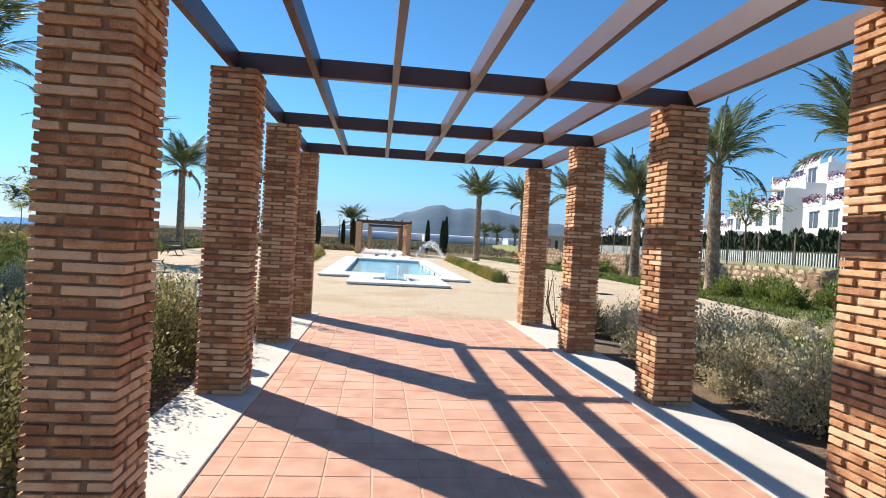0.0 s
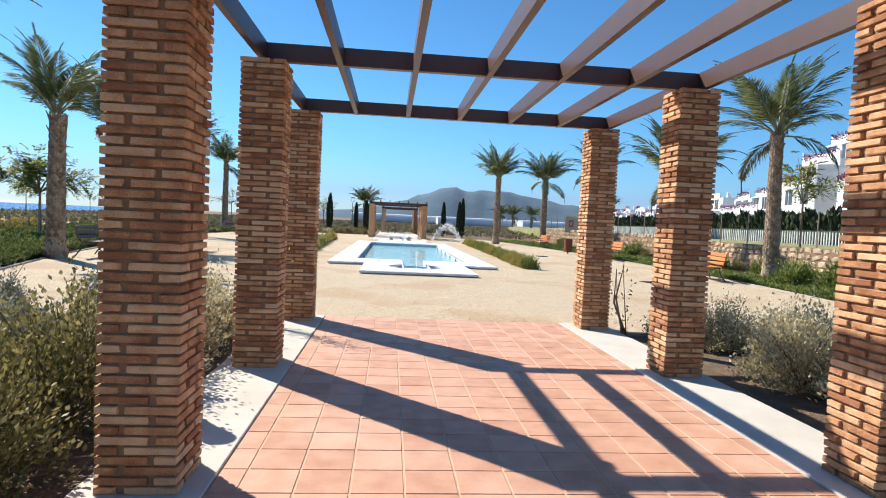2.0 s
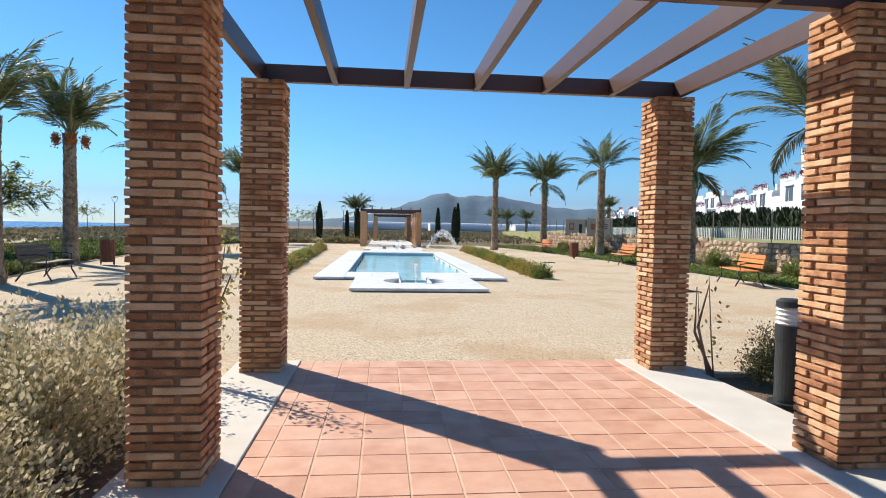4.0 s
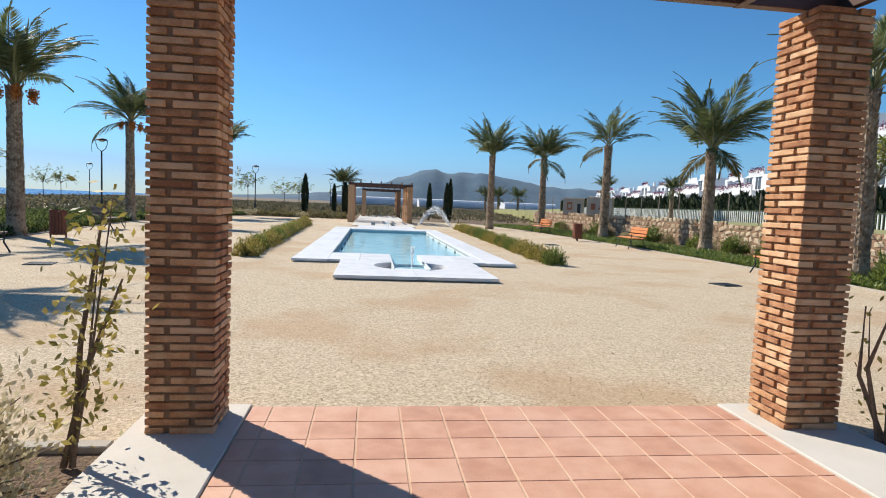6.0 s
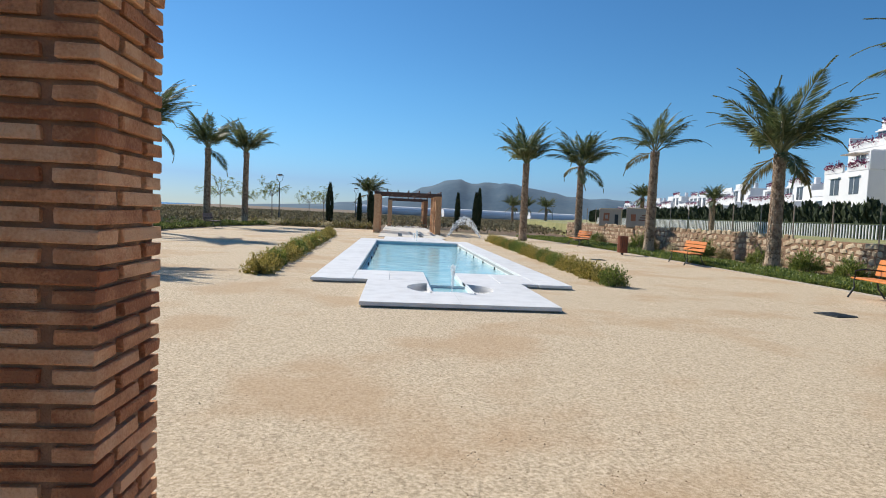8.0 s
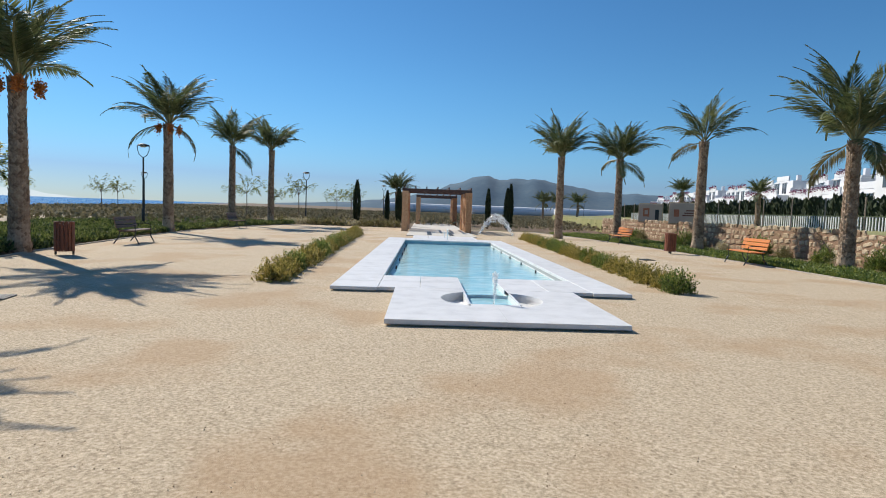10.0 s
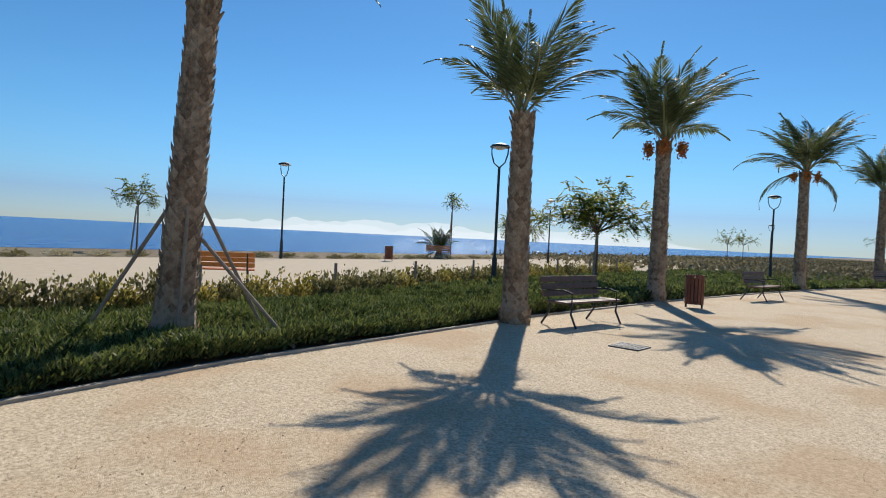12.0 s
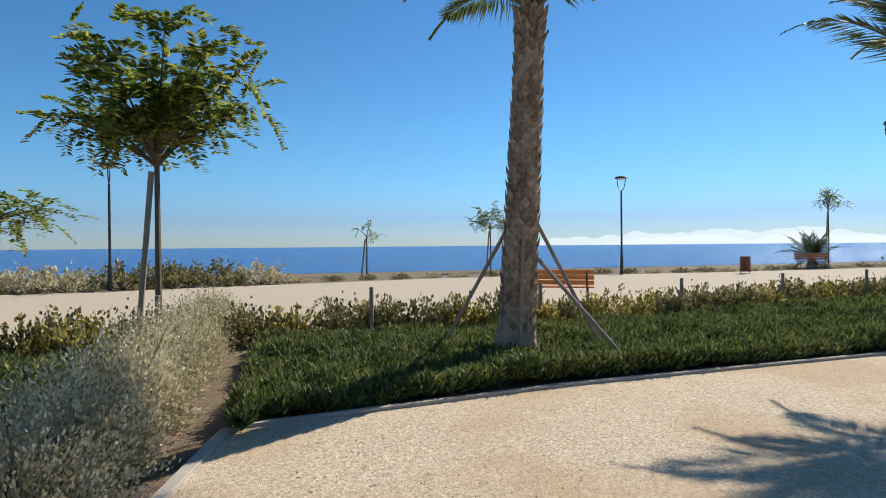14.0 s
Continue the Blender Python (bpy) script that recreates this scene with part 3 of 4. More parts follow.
def palm(x, y, h, seed, n=34, dates=False, scale=1.0, lean=0.0, label="", r0=0.235, low=1.0, group="palms round the plaza"):
    r = random.Random(seed)
    p = empty("palm_tree", x, y, -0.03, 0, label or "date palm with a rough scaly trunk and feathery grey-green fronds", "palm tree", group)
    p.matrix_basis = pose(x, y, -0.03, lean, 0, 0)
    part("trunk", trunk_mesh(h, r0, r0 * 0.72, seed), M_TRUNK, p)
    for k in range(n):
        q = k / n
        a = k * 137.5 + r.uniform(-14, 14)
        if q < 0.6:
            me, el = r.choice(FRONDS_UP), r.uniform(54, 88)
        elif q < 0.88:
            me, el = r.choice(FRONDS_MID), r.uniform(34, 58)
        else:
            if r.random() > low:
                continue
            me, el = r.choice(FRONDS_LOW), r.uniform(-18, 14)
        o = new("frond", me)
        o.parent = p
        o.matrix_basis = pose(0, 0, h - 0.05 + 0.25 * (1 - q), 0, 0, a) @ pose(0.06, 0, 0, r.uniform(-25, 25), -el + 18, 0) @ Matrix.Scale(scale * r.uniform(0.85, 1.1), 4)
    # dry leaf stubs under the crown
    bm = bmesh.new()
    for k in range(16):
        a, z = k * 2.4, h - r.uniform(0.05, 0.5)
        d = Vector((math.cos(a), math.sin(a), 0))
        add_tube(bm, [d * r0 * 0.6 + Vector((0, 0, z)), d * (r0 * 0.6 + 0.09) + Vector((0, 0, z + 0.18))], [0.03, 0.012], 4)
    part("leaf_base_ring", bm, M_TRUNK, p)
    if dates:
        for k in range(3):
            a = radians((40, 215, 300)[k])
            c = np.array([math.cos(a) * 0.45, math.sin(a) * 0.45, h - 0.22])
            L = Leaves()
            m = 420
            L.add(c + rng.normal(0, 1, (m, 3)) * [0.06, 0.06, 0.10], rand_dirs(m), rand_dirs(m), np.full(m, 0.07), np.full(m, 0.03))
            tagged(part("date_cluster", L.mesh("date_cluster", M_DATE), None, p, "hanging cluster of orange dates"), kind="stuff")
    return p


for x, y, h, seed, n, dates, sc, low in (
        (-9.29, 13.2, 4.68, 1, 30, False, 1.0, 0.0), (-9.35, 19.2, 3.9, 2, 21, False, 0.86, 0.0), (-11.2, 26.4, 4.6, 3, 27, True, 1.05, 0.0), (-12.6, 38.8, 5.1, 4, 27, True, 1.1, 0.6),
        (-13.6, 51.2, 5.35, 5, 27, False, 1.15, 0.4), (-12.2, 56, 5.6, 6, 27, False, 1.1, 0.3), (12.6, 14.0, 4.6, 7, 28, False, 1.05, 0.8), (12.5, 20.6, 4.9, 8, 20, False, 1.2, 1.0),
        (13.2, 28.9, 4.2, 9, 30, False, 1.2, 1.0), (12.4, 37.5, 5.1, 10, 15, False, 0.95, 0.5), (11.55, 46.5, 5.0, 11, 30, False, 1.05, 0.9), (7.9, 46.5, 5.0, 12, 31, False, 1.05, 0.4)):
    palm(x, y, h, seed, n, dates, sc, low=low, lean=-3.2 if seed == 1 else random.Random(seed).uniform(-1.5, 1.5))


# ---- plants ----
def shrub_mesh(name, seed, rx, ry, h, n, leaf, width, mat, up=0.6, bare=0.15):
    """A bush: leaves on short twigs that fill an uneven dome."""
    r = np.random.default_rng(seed)
    L = Leaves()
    k = max(8, n // 22)
    d = r.normal(size=(k, 3))
    d[:, 2] = np.abs(d[:, 2])
    d /= np.linalg.norm(d, axis=1, keepdims=True)
    rad = r.uniform(0.45, 1.0, k) ** 0.6 * r.uniform(0.75, 1.12, k)
    tips = d * rad[:, None] * [rx, ry, h]
    tips[:, 2] = np.maximum(tips[:, 2], bare * h * r.uniform(0.2, 1.2, k))
    m = n // k
    t = np.repeat(tips, m, 0)
    root = t * [0.35, 0.35, 0.2]
    s = r.uniform(0.2, 1.0, len(t))[:, None] ** 0.7
    p = root + (t - root) * s + r.normal(0, 0.036, t.shape) * min(1.0, rx * 2)
    p[:, 2] = np.maximum(p[:, 2], 0.01)
    dirs = (t - root) + r.normal(0, 0.55, t.shape) * np.linalg.norm(t - root, axis=1, keepdims=True)
    dirs[:, 2] += up * 0.4
    L.add(p, dirs, r.normal(size=t.shape), r.uniform(0.6, 1.3, len(t)) * leaf, r.uniform(0.7, 1.3, len(t)) * width)
    me = L.mesh(name, mat)
    bm = bmesh.new()
    for q in tips[: min(26, k)]:
        a = Vector((q[0] * 0.08, q[1] * 0.08, 0))
        add_tube(bm, [a, Vector(q.tolist()) * 0.5 + Vector((0, 0, 0.05 * h)), Vector(q.tolist())], [0.012, 0.008, 0.003], 3, False)
    tw = bpy.data.meshes.new("twigs")
    bm.to_mesh(tw)
    bm.free()
    tw.materials.append(M_TWIG)
    return me, tw


SHRUBS = {}


def shrub(kind, x, y, rz=0.0, s=1.0, sz=1.0, z=-0.02):
    name, label, group, variants = SHRUBS[kind]
    v = variants[int(rng.integers(len(variants)))]
    o = tagged(new(name), label, "shrub", group)
    o.matrix_basis = pose(x, y, z, 0, 0, rz) @ Matrix.Diagonal((s, s, s * sz, 1))
    part("foliage", v[0], None, o)
    part("twig_frame", v[1], None, o)
    return o


SHRUBS["silver"] = ("silver_bush", "bushy silver-grey saltbush with small pale leaves", "silver bushes along the beds", [shrub_mesh("foliage", 20 + i, 0.60, 0.60, 0.85, 9800, 0.036, 0.0105, M_SILVER) for i in range(4)])
SHRUBS["olive"] = ("olive_bush", "loose olive-green bush with dry yellowish twigs", "olive bushes beside the pergola", [shrub_mesh("foliage", 30 + i, 0.6, 0.6, 0.9, 7600, 0.036, 0.0095, M_OLIVE) for i in range(3)])
SHRUBS["pool"] = ("hedge_bush", "low clipped yellow-green hedge bush beside the pool", "low hedges beside the pool", [shrub_mesh("foliage", 40 + i, 0.36, 0.42, 0.5, 2200, 0.045, 0.014, M_DRYLEAF, bare=0.05) for i in range(3)] + [shrub_mesh("foliage", 45, 0.36, 0.42, 0.5, 2200, 0.045, 0.014, M_GREEN, bare=0.05)])
SHRUBS["leafy"] = ("leafy_bush", "leafy young hedge bush with yellowing leaves", "young hedge along the promenade", [shrub_mesh("foliage", 50 + i, 0.45, 0.5, 0.62, 1300, 0.062, 0.02, M_DRYLEAF) for i in range(2)] + [shrub_mesh("foliage", 54 + i, 0.45, 0.5, 0.62, 1300, 0.062, 0.02, M_OLIVE) for i in range(2)])
SHRUBS["oleander"] = ("oleander", "dense bright green oleander with long narrow leaves", "oleanders below the stone wall", [shrub_mesh("foliage", 60 + i, 0.8, 0.8, 1.15, 2600, 0.15, 0.016, M_GREEN) for i in range(2)])
SHRUBS["coast"] = ("coastal_bush", "low grey-green coastal bush on the seafront", "coastal bushes along the promenade", [shrub_mesh("foliage", 70 + i, 1.1, 1.1, 0.8, 1500, 0.10, 0.025, M_OLIVE) for i in range(2)] + [shrub_mesh("foliage", 74, 1.1, 1.1, 0.7, 1500, 0.10, 0.025, M_SILVER)])

# silver and olive bushes along the pergola
for k in range(9):
    y = 1.2 + k * 1.02
    shrub("olive" if k in (2, 3, 4, 5) else "silver", -2.42 + rng.uniform(-.1, .1), y, rng.uniform(0, 360), rng.uniform(1.1, 1.3))
    if k % 2 == 0:
        shrub("silver", -3.75 + rng.uniform(-.2, .2), y + 0.4, rng.uniform(0, 360), rng.uniform(0.85, 1.05))
for k in range(9):
    y = 0.8 + k * 0.98
    if 8.6 < y < 9.2:
        continue
    shrub("silver" if k != 2 else "olive", 4.15 + rng.uniform(-.12, .12), y, rng.uniform(0, 360), rng.uniform(1.05, 1.25))
    if k % 3 == 0:
        shrub("olive", 5.1, y + 0.4, rng.uniform(0, 360), 0.9)
# silver hedge at the end of the near beds
for k in range(13):
    shrub("silver", -5.0 - k * 0.62, 9.72 - k * 0.115 + rng.uniform(-.06, .06), rng.uniform(0, 360), rng.uniform(0.95, 1.18))
for k in range(6):
    shrub("silver", 4.3 + k * 0.8, 9.45 + rng.uniform(-.06, .06), rng.uniform(0, 360), rng.uniform(0.7, 0.9))
# hedges beside the pool
for k in range(30):
    y = 22.1 + k * 0.72
    shrub("pool", -3.4 - 0.025 * k, y, rng.uniform(0, 360), rng.uniform(0.9, 1.1))
    shrub("pool", 4.7 + 0.02 * k, y, rng.uniform(0, 360), rng.uniform(0.9, 1.1))
# young hedge along the promenade
for k in range(60):
    y = -4 + k * 0.70
    shrub("leafy", HEDGE(y) + rng.uniform(-.1, .1), y, rng.uniform(0, 360), rng.uniform(1.05, 1.32), 1.08)
    if k % 2:
        shrub("leafy", HEDGE(y) - 0.35, y + 0.4, rng.uniform(0, 360), rng.uniform(1.0, 1.3), 1.0)
for k in range(12):
    y = 2.2 + k * 3.0
    tagged(part("post", tube([(HEDGE(y) + 0.3, y, -0.03), (HEDGE(y) + 0.3, y, 0.85)], 0.035, 8), M_STAKE), "short round wooden post in the young hedge", "post", "posts along the hedge")
for k in range(42):
    y = -14 + k * 1.5
    lo = y < 7
    shrub("coast", PROM_L(y) - 1.4 + rng.uniform(-.3, .3), y, rng.uniform(0, 360), (1.55 if lo else rng.uniform(0.5, 0.7)), 1.0 if lo else 0.7)
# low grey-green hedge closing the far end of the plaza
for k in range(13):
    shrub("coast", -12.5 + k * 0.82, 57.3 - 0.05 * k, rng.uniform(0, 360), rng.uniform(0.72, 0.9), 1.15)
# right-hand bed
for x, y, s in ((11.9, 15.6, 1.0), (12.4, 17.2, 1.05), (12.0, 18.8, 0.95), (13.4, 18.2, 0.9), (13.9, 16.2, 1.0), (14.2, 23.6, 0.7), (14.0, 26.2, 0.75), (14.3, 31.5, 0.7), (14.2, 13.2, 1.0), (13.8, 35.2, 0.8)):
    shrub("oleander", x, y, rng.uniform(0, 360), s)
for k in range(17):
    shrub(("olive", "oleander", "silver")[k % 3], 14.5 + rng.uniform(-.4, .3), 11 + k * 2.5 + rng.uniform(-.6, .6), rng.uniform(0, 360), rng.uniform(0.65, 0.95))
for k in range(7):
    shrub("silver", 10.9 + k * 0.55, 11.6 + rng.uniform(-.3, .3) + k * 0.2, rng.uniform(0, 360), 0.8, 0.8)


def ground_cover(name, label, inside, x0, x1, y0, y1, density, h, mat, width=0.016):
    """Upright needled sprigs over a bed, thick and uneven in height."""
    n = int((x1 - x0) * (y1 - y0) * density)
    x, y = rng.uniform(x0, x1, n), rng.uniform(y0, y1, n)
    keep = inside(x, y)
    x, y = x[keep], y[keep]
    n = len(x)
    hh = h * (0.62 + 0.20 * np.sin(x * 2.3 + 1.7 * np.sin(y * 1.1)) * np.sin(y * 1.9 + x * 0.6) + 0.16 * np.sin(x * 7.1 + 2 * np.sin(y * 3.3)) * np.sin(y * 6.3 + x) + rng.uniform(-.16, .2, n))
    hh = np.maximum(hh, 0.06)
    L = Leaves()
    base = np.stack([x, y, np.maximum(hh - 0.10, 0) * rng.uniform(0.15, 1, n) ** 0.6 - 0.03], 1)
    d = np.stack([rng.normal(0, 0.75, n), rng.normal(0, 0.75, n), np.ones(n)], 1)
    L.add(base, d, rng.normal(size=(n, 3)), rng.uniform(0.06, 0.12, n) * (1 + 12 * width), np.full(n, width) * rng.uniform(0.7, 1.4, n))
    ob = new(name, L.mesh(name, mat))
    return tagged(ob, label, "ground cover", kind="stuff")


def between(lo, hi):
    ks = np.linspace(-30, 90, 481)
    a, b = np.array([lo(q) for q in ks]), np.array([hi(q) for q in ks])
    return lambda x, y: (x > np.interp(y, ks, a)) & (x < np.interp(y, ks, b))


JUN = "dense dark green creeping juniper covering the bed"
NEAR_BED = between(lambda y: HEDGE(y) + 0.55, lambda y: EDGE_L(y) - 0.14)
ground_cover("juniper_bed", JUN, lambda x, y: NEAR_BED(x, y) & (y > 10.62 + 0.185 * (x + 5)), -16, -6.6, 9.0, 22, 7500, 0.42, M_JUNIPER, 0.011)
ground_cover("juniper_bed", JUN, between(lambda y: HEDGE(y) + 0.55, lambda y: EDGE_L(y) - 0.22), -21, -9.5, 22, 56, 900, 0.42, M_JUNIPER, 0.03)
ground_cover("juniper_bed", JUN, lambda x, y: (x > np.interp(y, [-4, 8.5], [-8, -10])) & (y < 9.1 + 0.18 * (x + 5)) & (x < -4.4), -11, -4.4, -4, 9, 2600, 0.38, M_JUNIPER, 0.013)
ground_cover("juniper_bed", JUN, lambda x, y: (x > 5.7) & (y < 9.0), 5.7, 11, 0, 9, 2000, 0.35, M_GREEN)
ground_cover("low_green_bed", "low green ground cover in the bed below the wall", between(lambda y: EDGE_R(y) + 0.2, lambda y: 13.2 + 0 * y), 9, 13.3, 10.6, 54, 1700, 0.26, M_GREEN, 0.018)
ground_cover("scrub", "dry grey-brown coastal scrub beyond the plaza", lambda x, y: ((x < -13.5) | (y > 60)) & (x > np.interp(y, [44, 300], [-40, -100])) & ((x < -3.4) | (x > 5) | (y > 66)), -100, 60, 44, 200, 6, 0.75, M_SCRUB, 0.12)


def leaf_tree(x, y, h, crown, seed, label, n_limbs=9, compound=9, lean=(0, 0), stakes=1, trunk=0.05, z=-0.02, rise=0.22, leaf=1.0):
    """A young street tree: trunk, limbs, and feathery leaves of many small leaflets."""
    r = np.random.default_rng(seed)
    t = empty("tree", x, y, z, 0, label, "tree", "young trees near the seafront")
    fork = h - crown * 1.25
    bm = bmesh.new()
    add_tube(bm, [(0, 0, 0), (0.02, 0.01, fork * 0.5), (lean[0] * 0.3, lean[1] * 0.3, fork)], [trunk, trunk * 0.85, trunk * 0.7], 8)
    part("trunk", bm, M_TWIG, t)
    L = Leaves()
    lm = bmesh.new()
    for k in range(n_limbs):
        a = k * 2.4 + r.uniform(-.4, .4)
        e = r.uniform(rise, 1.35)
        ln = crown * r.uniform(0.75, 1.2)
        d = np.array([math.cos(a) * math.cos(e), math.sin(a) * math.cos(e), math.sin(e)])
        p0 = np.array([lean[0] * 0.3, lean[1] * 0.3, fork - r.uniform(0, 0.15)])
        p1, p2 = p0 + d * ln * 0.5 + [0, 0, 0.1], p0 + d * ln + [lean[0], lean[1], -0.05]
        add_tube(lm, [p0, p1, p2], [trunk * 0.5, trunk * 0.3, 0.006], 5, False)
        for j in range(compound):
            s = r.uniform(0.35, 1.05)
            q = p0 + (p2 - p0) * s + [0, 0, 0.12 * math.sin(3.1 * min(s, 1))] + r.normal(0, 0.07 * crown, 3)
            g = d * 0.4 + r.normal(0, 0.6, 3)
            g[2] -= 0.25
            g /= np.linalg.norm(g)
            fl = r.uniform(0.36, 0.58) * min(1.0, crown / 1.2 + 0.2)
            m = 12
            u = np.linspace(0.1, 1, m)[:, None]
            mid = q + g * fl * u
            mid[:, 2] -= 0.10 * fl * u[:, 0] ** 2 * 3
            side = np.cross(g, [0, 0, 1.0])
            side /= np.linalg.norm(side) + 1e-9
            for sg in (-1, 1):
                dd = side * sg + g * 0.45 + r.normal(0, 0.12, (m, 3))
                L.add(mid, dd, np.tile([0, 0, 1.0], (m, 1)) + r.normal(0, 0.3, (m, 3)), np.full(m, fl * 0.30 * leaf), np.full(m, fl * 0.068 * leaf))
    part("branchwork", lm, M_TWIG, t)
    part("crown", L.mesh("crown", M_TREELEAF), None, t)
    for k in range(stakes):
        part("stake", tube([(0.12, -0.28 + 0.5 * k, 0), (0.05, -0.07, fork * 0.93)], 0.045, 8), M_STAKE, t, "grey wooden stake")
    return t


FEATHER = "young feathery-leaved tree tied to a wooden stake"
leaf_tree(-11.5, 7.75, 5.5, 2.0, 1, FEATHER, 17, 24, stakes=1, trunk=0.06, rise=0.40, leaf=1.1)
leaf_tree(-13.6, 3.2, 3.9, 1.6, 2, FEATHER, 10, 18)
leaf_tree(-14.8, 28.1, 4.4, 1.9, 3, FEATHER, 13, 30, stakes=1, trunk=0.06)
leaf_tree(-33.8, 9.6, 3.1, 0.8, 4, "thin sapling with few leaves on the seafront", 4, 5)
leaf_tree(-36.0, 16.7, 4.2, 1.3, 5, FEATHER, 8, 14)
leaf_tree(-22.5, 32.2, 3.9, 1.6, 6, FEATHER, 9, 16)
leaf_tree(-38, 39, 5.4, 1.3, 7, "slim tree with an airy crown on the seafront", 7, 10)
for x, y, h, c, sd in ((-34, 60, 4.0, 1.2, 8), (-37, 82, 4.6, 1.8, 9), (-40, 84, 4.6, 1.8, 10), (-17, 66, 5.0, 2.0, 11), (-12.6, 68, 4.6, 1.6, 12), (-8.5, 76, 4.4, 1.8, 13), (16, 24, 5.0, 1.6, 14), (-13, 96, 4.8, 2.0, 15), (-20, 88, 4.8, 2.0, 16)):
    leaf_tree(x, y, h, c, sd, "young airy tree in the distance", 8, 12, stakes=0)


def cypress(x, y, h, r0, seed):
    r = np.random.default_rng(seed)
    t = empty("cypress", x, y, -0.02, 0, "slim dark green cypress tree", "cypress", "cypresses behind the plaza")
    n = 1500
    u = r.uniform(0.03, 1, n)
    a = r.uniform(0, 6.28, n)
    rad = r0 * np.sin(np.clip(u * 0.93 + 0.1, 0, 1) * math.pi) ** 0.7 * r.uniform(0.6, 1.1, n)
    p = np.stack([np.cos(a) * rad, np.sin(a) * rad, u * h], 1)
    d = np.stack([np.cos(a) * 0.35, np.sin(a) * 0.35, np.ones(n)], 1)
    L = Leaves()
    L.add(p, d, r.normal(size=(n, 3)), np.full(n, 0.30), np.full(n, 0.05))
    part("crown", L.mesh("crown", M_CYPRESS), None, t)
    part("trunk", tube([(0, 0, 0), (0, 0, h * 0.9)], [0.09, 0.02], 6), M_TWIG, t)
    return t


for i, (x, y, h, r0) in enumerate(((-6.3, 62, 4.0, 0.36), (-3.9, 66, 3.2, 0.22), (-2.6, 61, 3.3, 0.3), (5.2, 62, 3.6, 0.24), (6.6, 60, 3.6, 0.28), (7.1, 61.5, 4.1, 0.26))):
    cypress(x, y, h * 0.92, r0 * 0.72, i)
for x, y, sd in ((-3.5, 78, 31), (22, 120, 32), (25, 122, 33), (28, 118, 34)):
    palm(x, y, 3.4, sd, 26, False, 1.1, label="small bushy palm in the far distance", group="distant palms")
for x, y, sd in ((24, 65.5, 35), (29.7, 62.5, 36)):
    palm(x, y, 4.0, sd, 34, False, 0.62, label="bushy dark palm on the lawn below the houses", group="palms below the houses")
# short spiky palm beside the seafront bench
palm(-36.2, 36.6, 0.5, 40, 22, False, 0.75, label="short spiky palm beside a seafront bench", group="distant palms")


def climber(x, y, seed, h, lean, m=75):
    r = np.random.default_rng(seed)
    t = empty("climbing_plant", x, y, -0.02, 0, "thin climbing plant with sparse reddish leaves beside a pillar", "climber", "climbers at the pillars")
    bm, L = bmesh.new(), Leaves()
    for k in range(4):
        top = np.array([lean * r.uniform(0.6, 1.2), r.uniform(-.2, .1), h * r.uniform(0.5, 1)])
        mid = top * 0.5 + r.normal(0, 0.035, 3)
        add_tube(bm, [(0.05 * (k % 2), 0, 0), mid, top], [0.02, 0.015, 0.006] if k < 2 else [0.01, 0.007, 0.003], 5, False)
        s = r.uniform(0.15, 1, m)[:, None]
        p = top * s + r.normal(0, 0.09, (m, 3))
        p[:, 2] = np.abs(p[:, 2])
        L.add(p, r.normal(size=(m, 3)), r.normal(size=(m, 3)), r.uniform(0.035, 0.075, m), np.full(m, 0.015))
    part("vine", bm, M_TWIG, t)
    part("foliage", L.mesh("foliage", M_DRYLEAF), None, t)


climber(-1.9, 10.02, 1, 1.8, 0.3, 105)
climber(3.2, 10.2, 2, 1.1, -0.12, 14)
shrub("olive", 3.85, 9.95, 40, 0.8)


# ---- street furniture ----
def bench(x, y, rz, wood, label):
    """Slatted bench; it faces its own -y."""
    b = empty("bench", x, y, 0.0, rz, label, "bench", "benches round the plaza")
    for k in range(4):
        part("seat_slat", one_box(-0.9, 0.9, -0.28 + k * 0.125, -0.28 + k * 0.125 + 0.105, 0.43, 0.465, 0.008), wood, b)
    m = pose(0, 0.24, 0.47, -14, 0, 0)
    for k in range(3):
        part("back_slat", one_box(-0.9, 0.9, -0.018, 0.018, 0.05 + k * 0.135, 0.05 + k * 0.135 + 0.115, 0.008, m=m), wood, b)
    for sx in (-0.72, 0.72):
        part("leg", tube([(sx, -0.40, 0), (sx, -0.27, 0.24), (sx, -0.30, 0.42), (sx, 0.22, 0.42), (sx, 0.26, 0.5), (sx, 0.38, 0.88)], 0.02, 6), M_IRON, b)
        part("leg", tube([(sx, 0.40, 0), (sx, 0.24, 0.22), (sx, 0.20, 0.42)], 0.02, 6), M_IRON, b)
        part("armrest", tube([(sx, 0.30, 0.64), (sx, -0.10, 0.66), (sx, -0.28, 0.62), (sx, -0.28, 0.44)], 0.018, 6), M_IRON, b)
    return b


for x, y, rz in ((10.3, 20.7, -102), (10.75, 30.4, -94), (10.25, 42, -85), (-8.75, 20.4, 95), (-10.45, 31.1, 96), (-11.6, 45.9, 90), (-16.6, 15.7, -110), (-34.6, 35.5, 70)):
    if x > 0 or x < -15:
        bench(x, y, rz, M_SLATWOOD, "park bench of orange varnished wood slats on dark iron legs")
    else:
        bench(x, y, rz, M_BROWNWOOD, "park bench of wood slats in a backlit dull brown on iron legs")


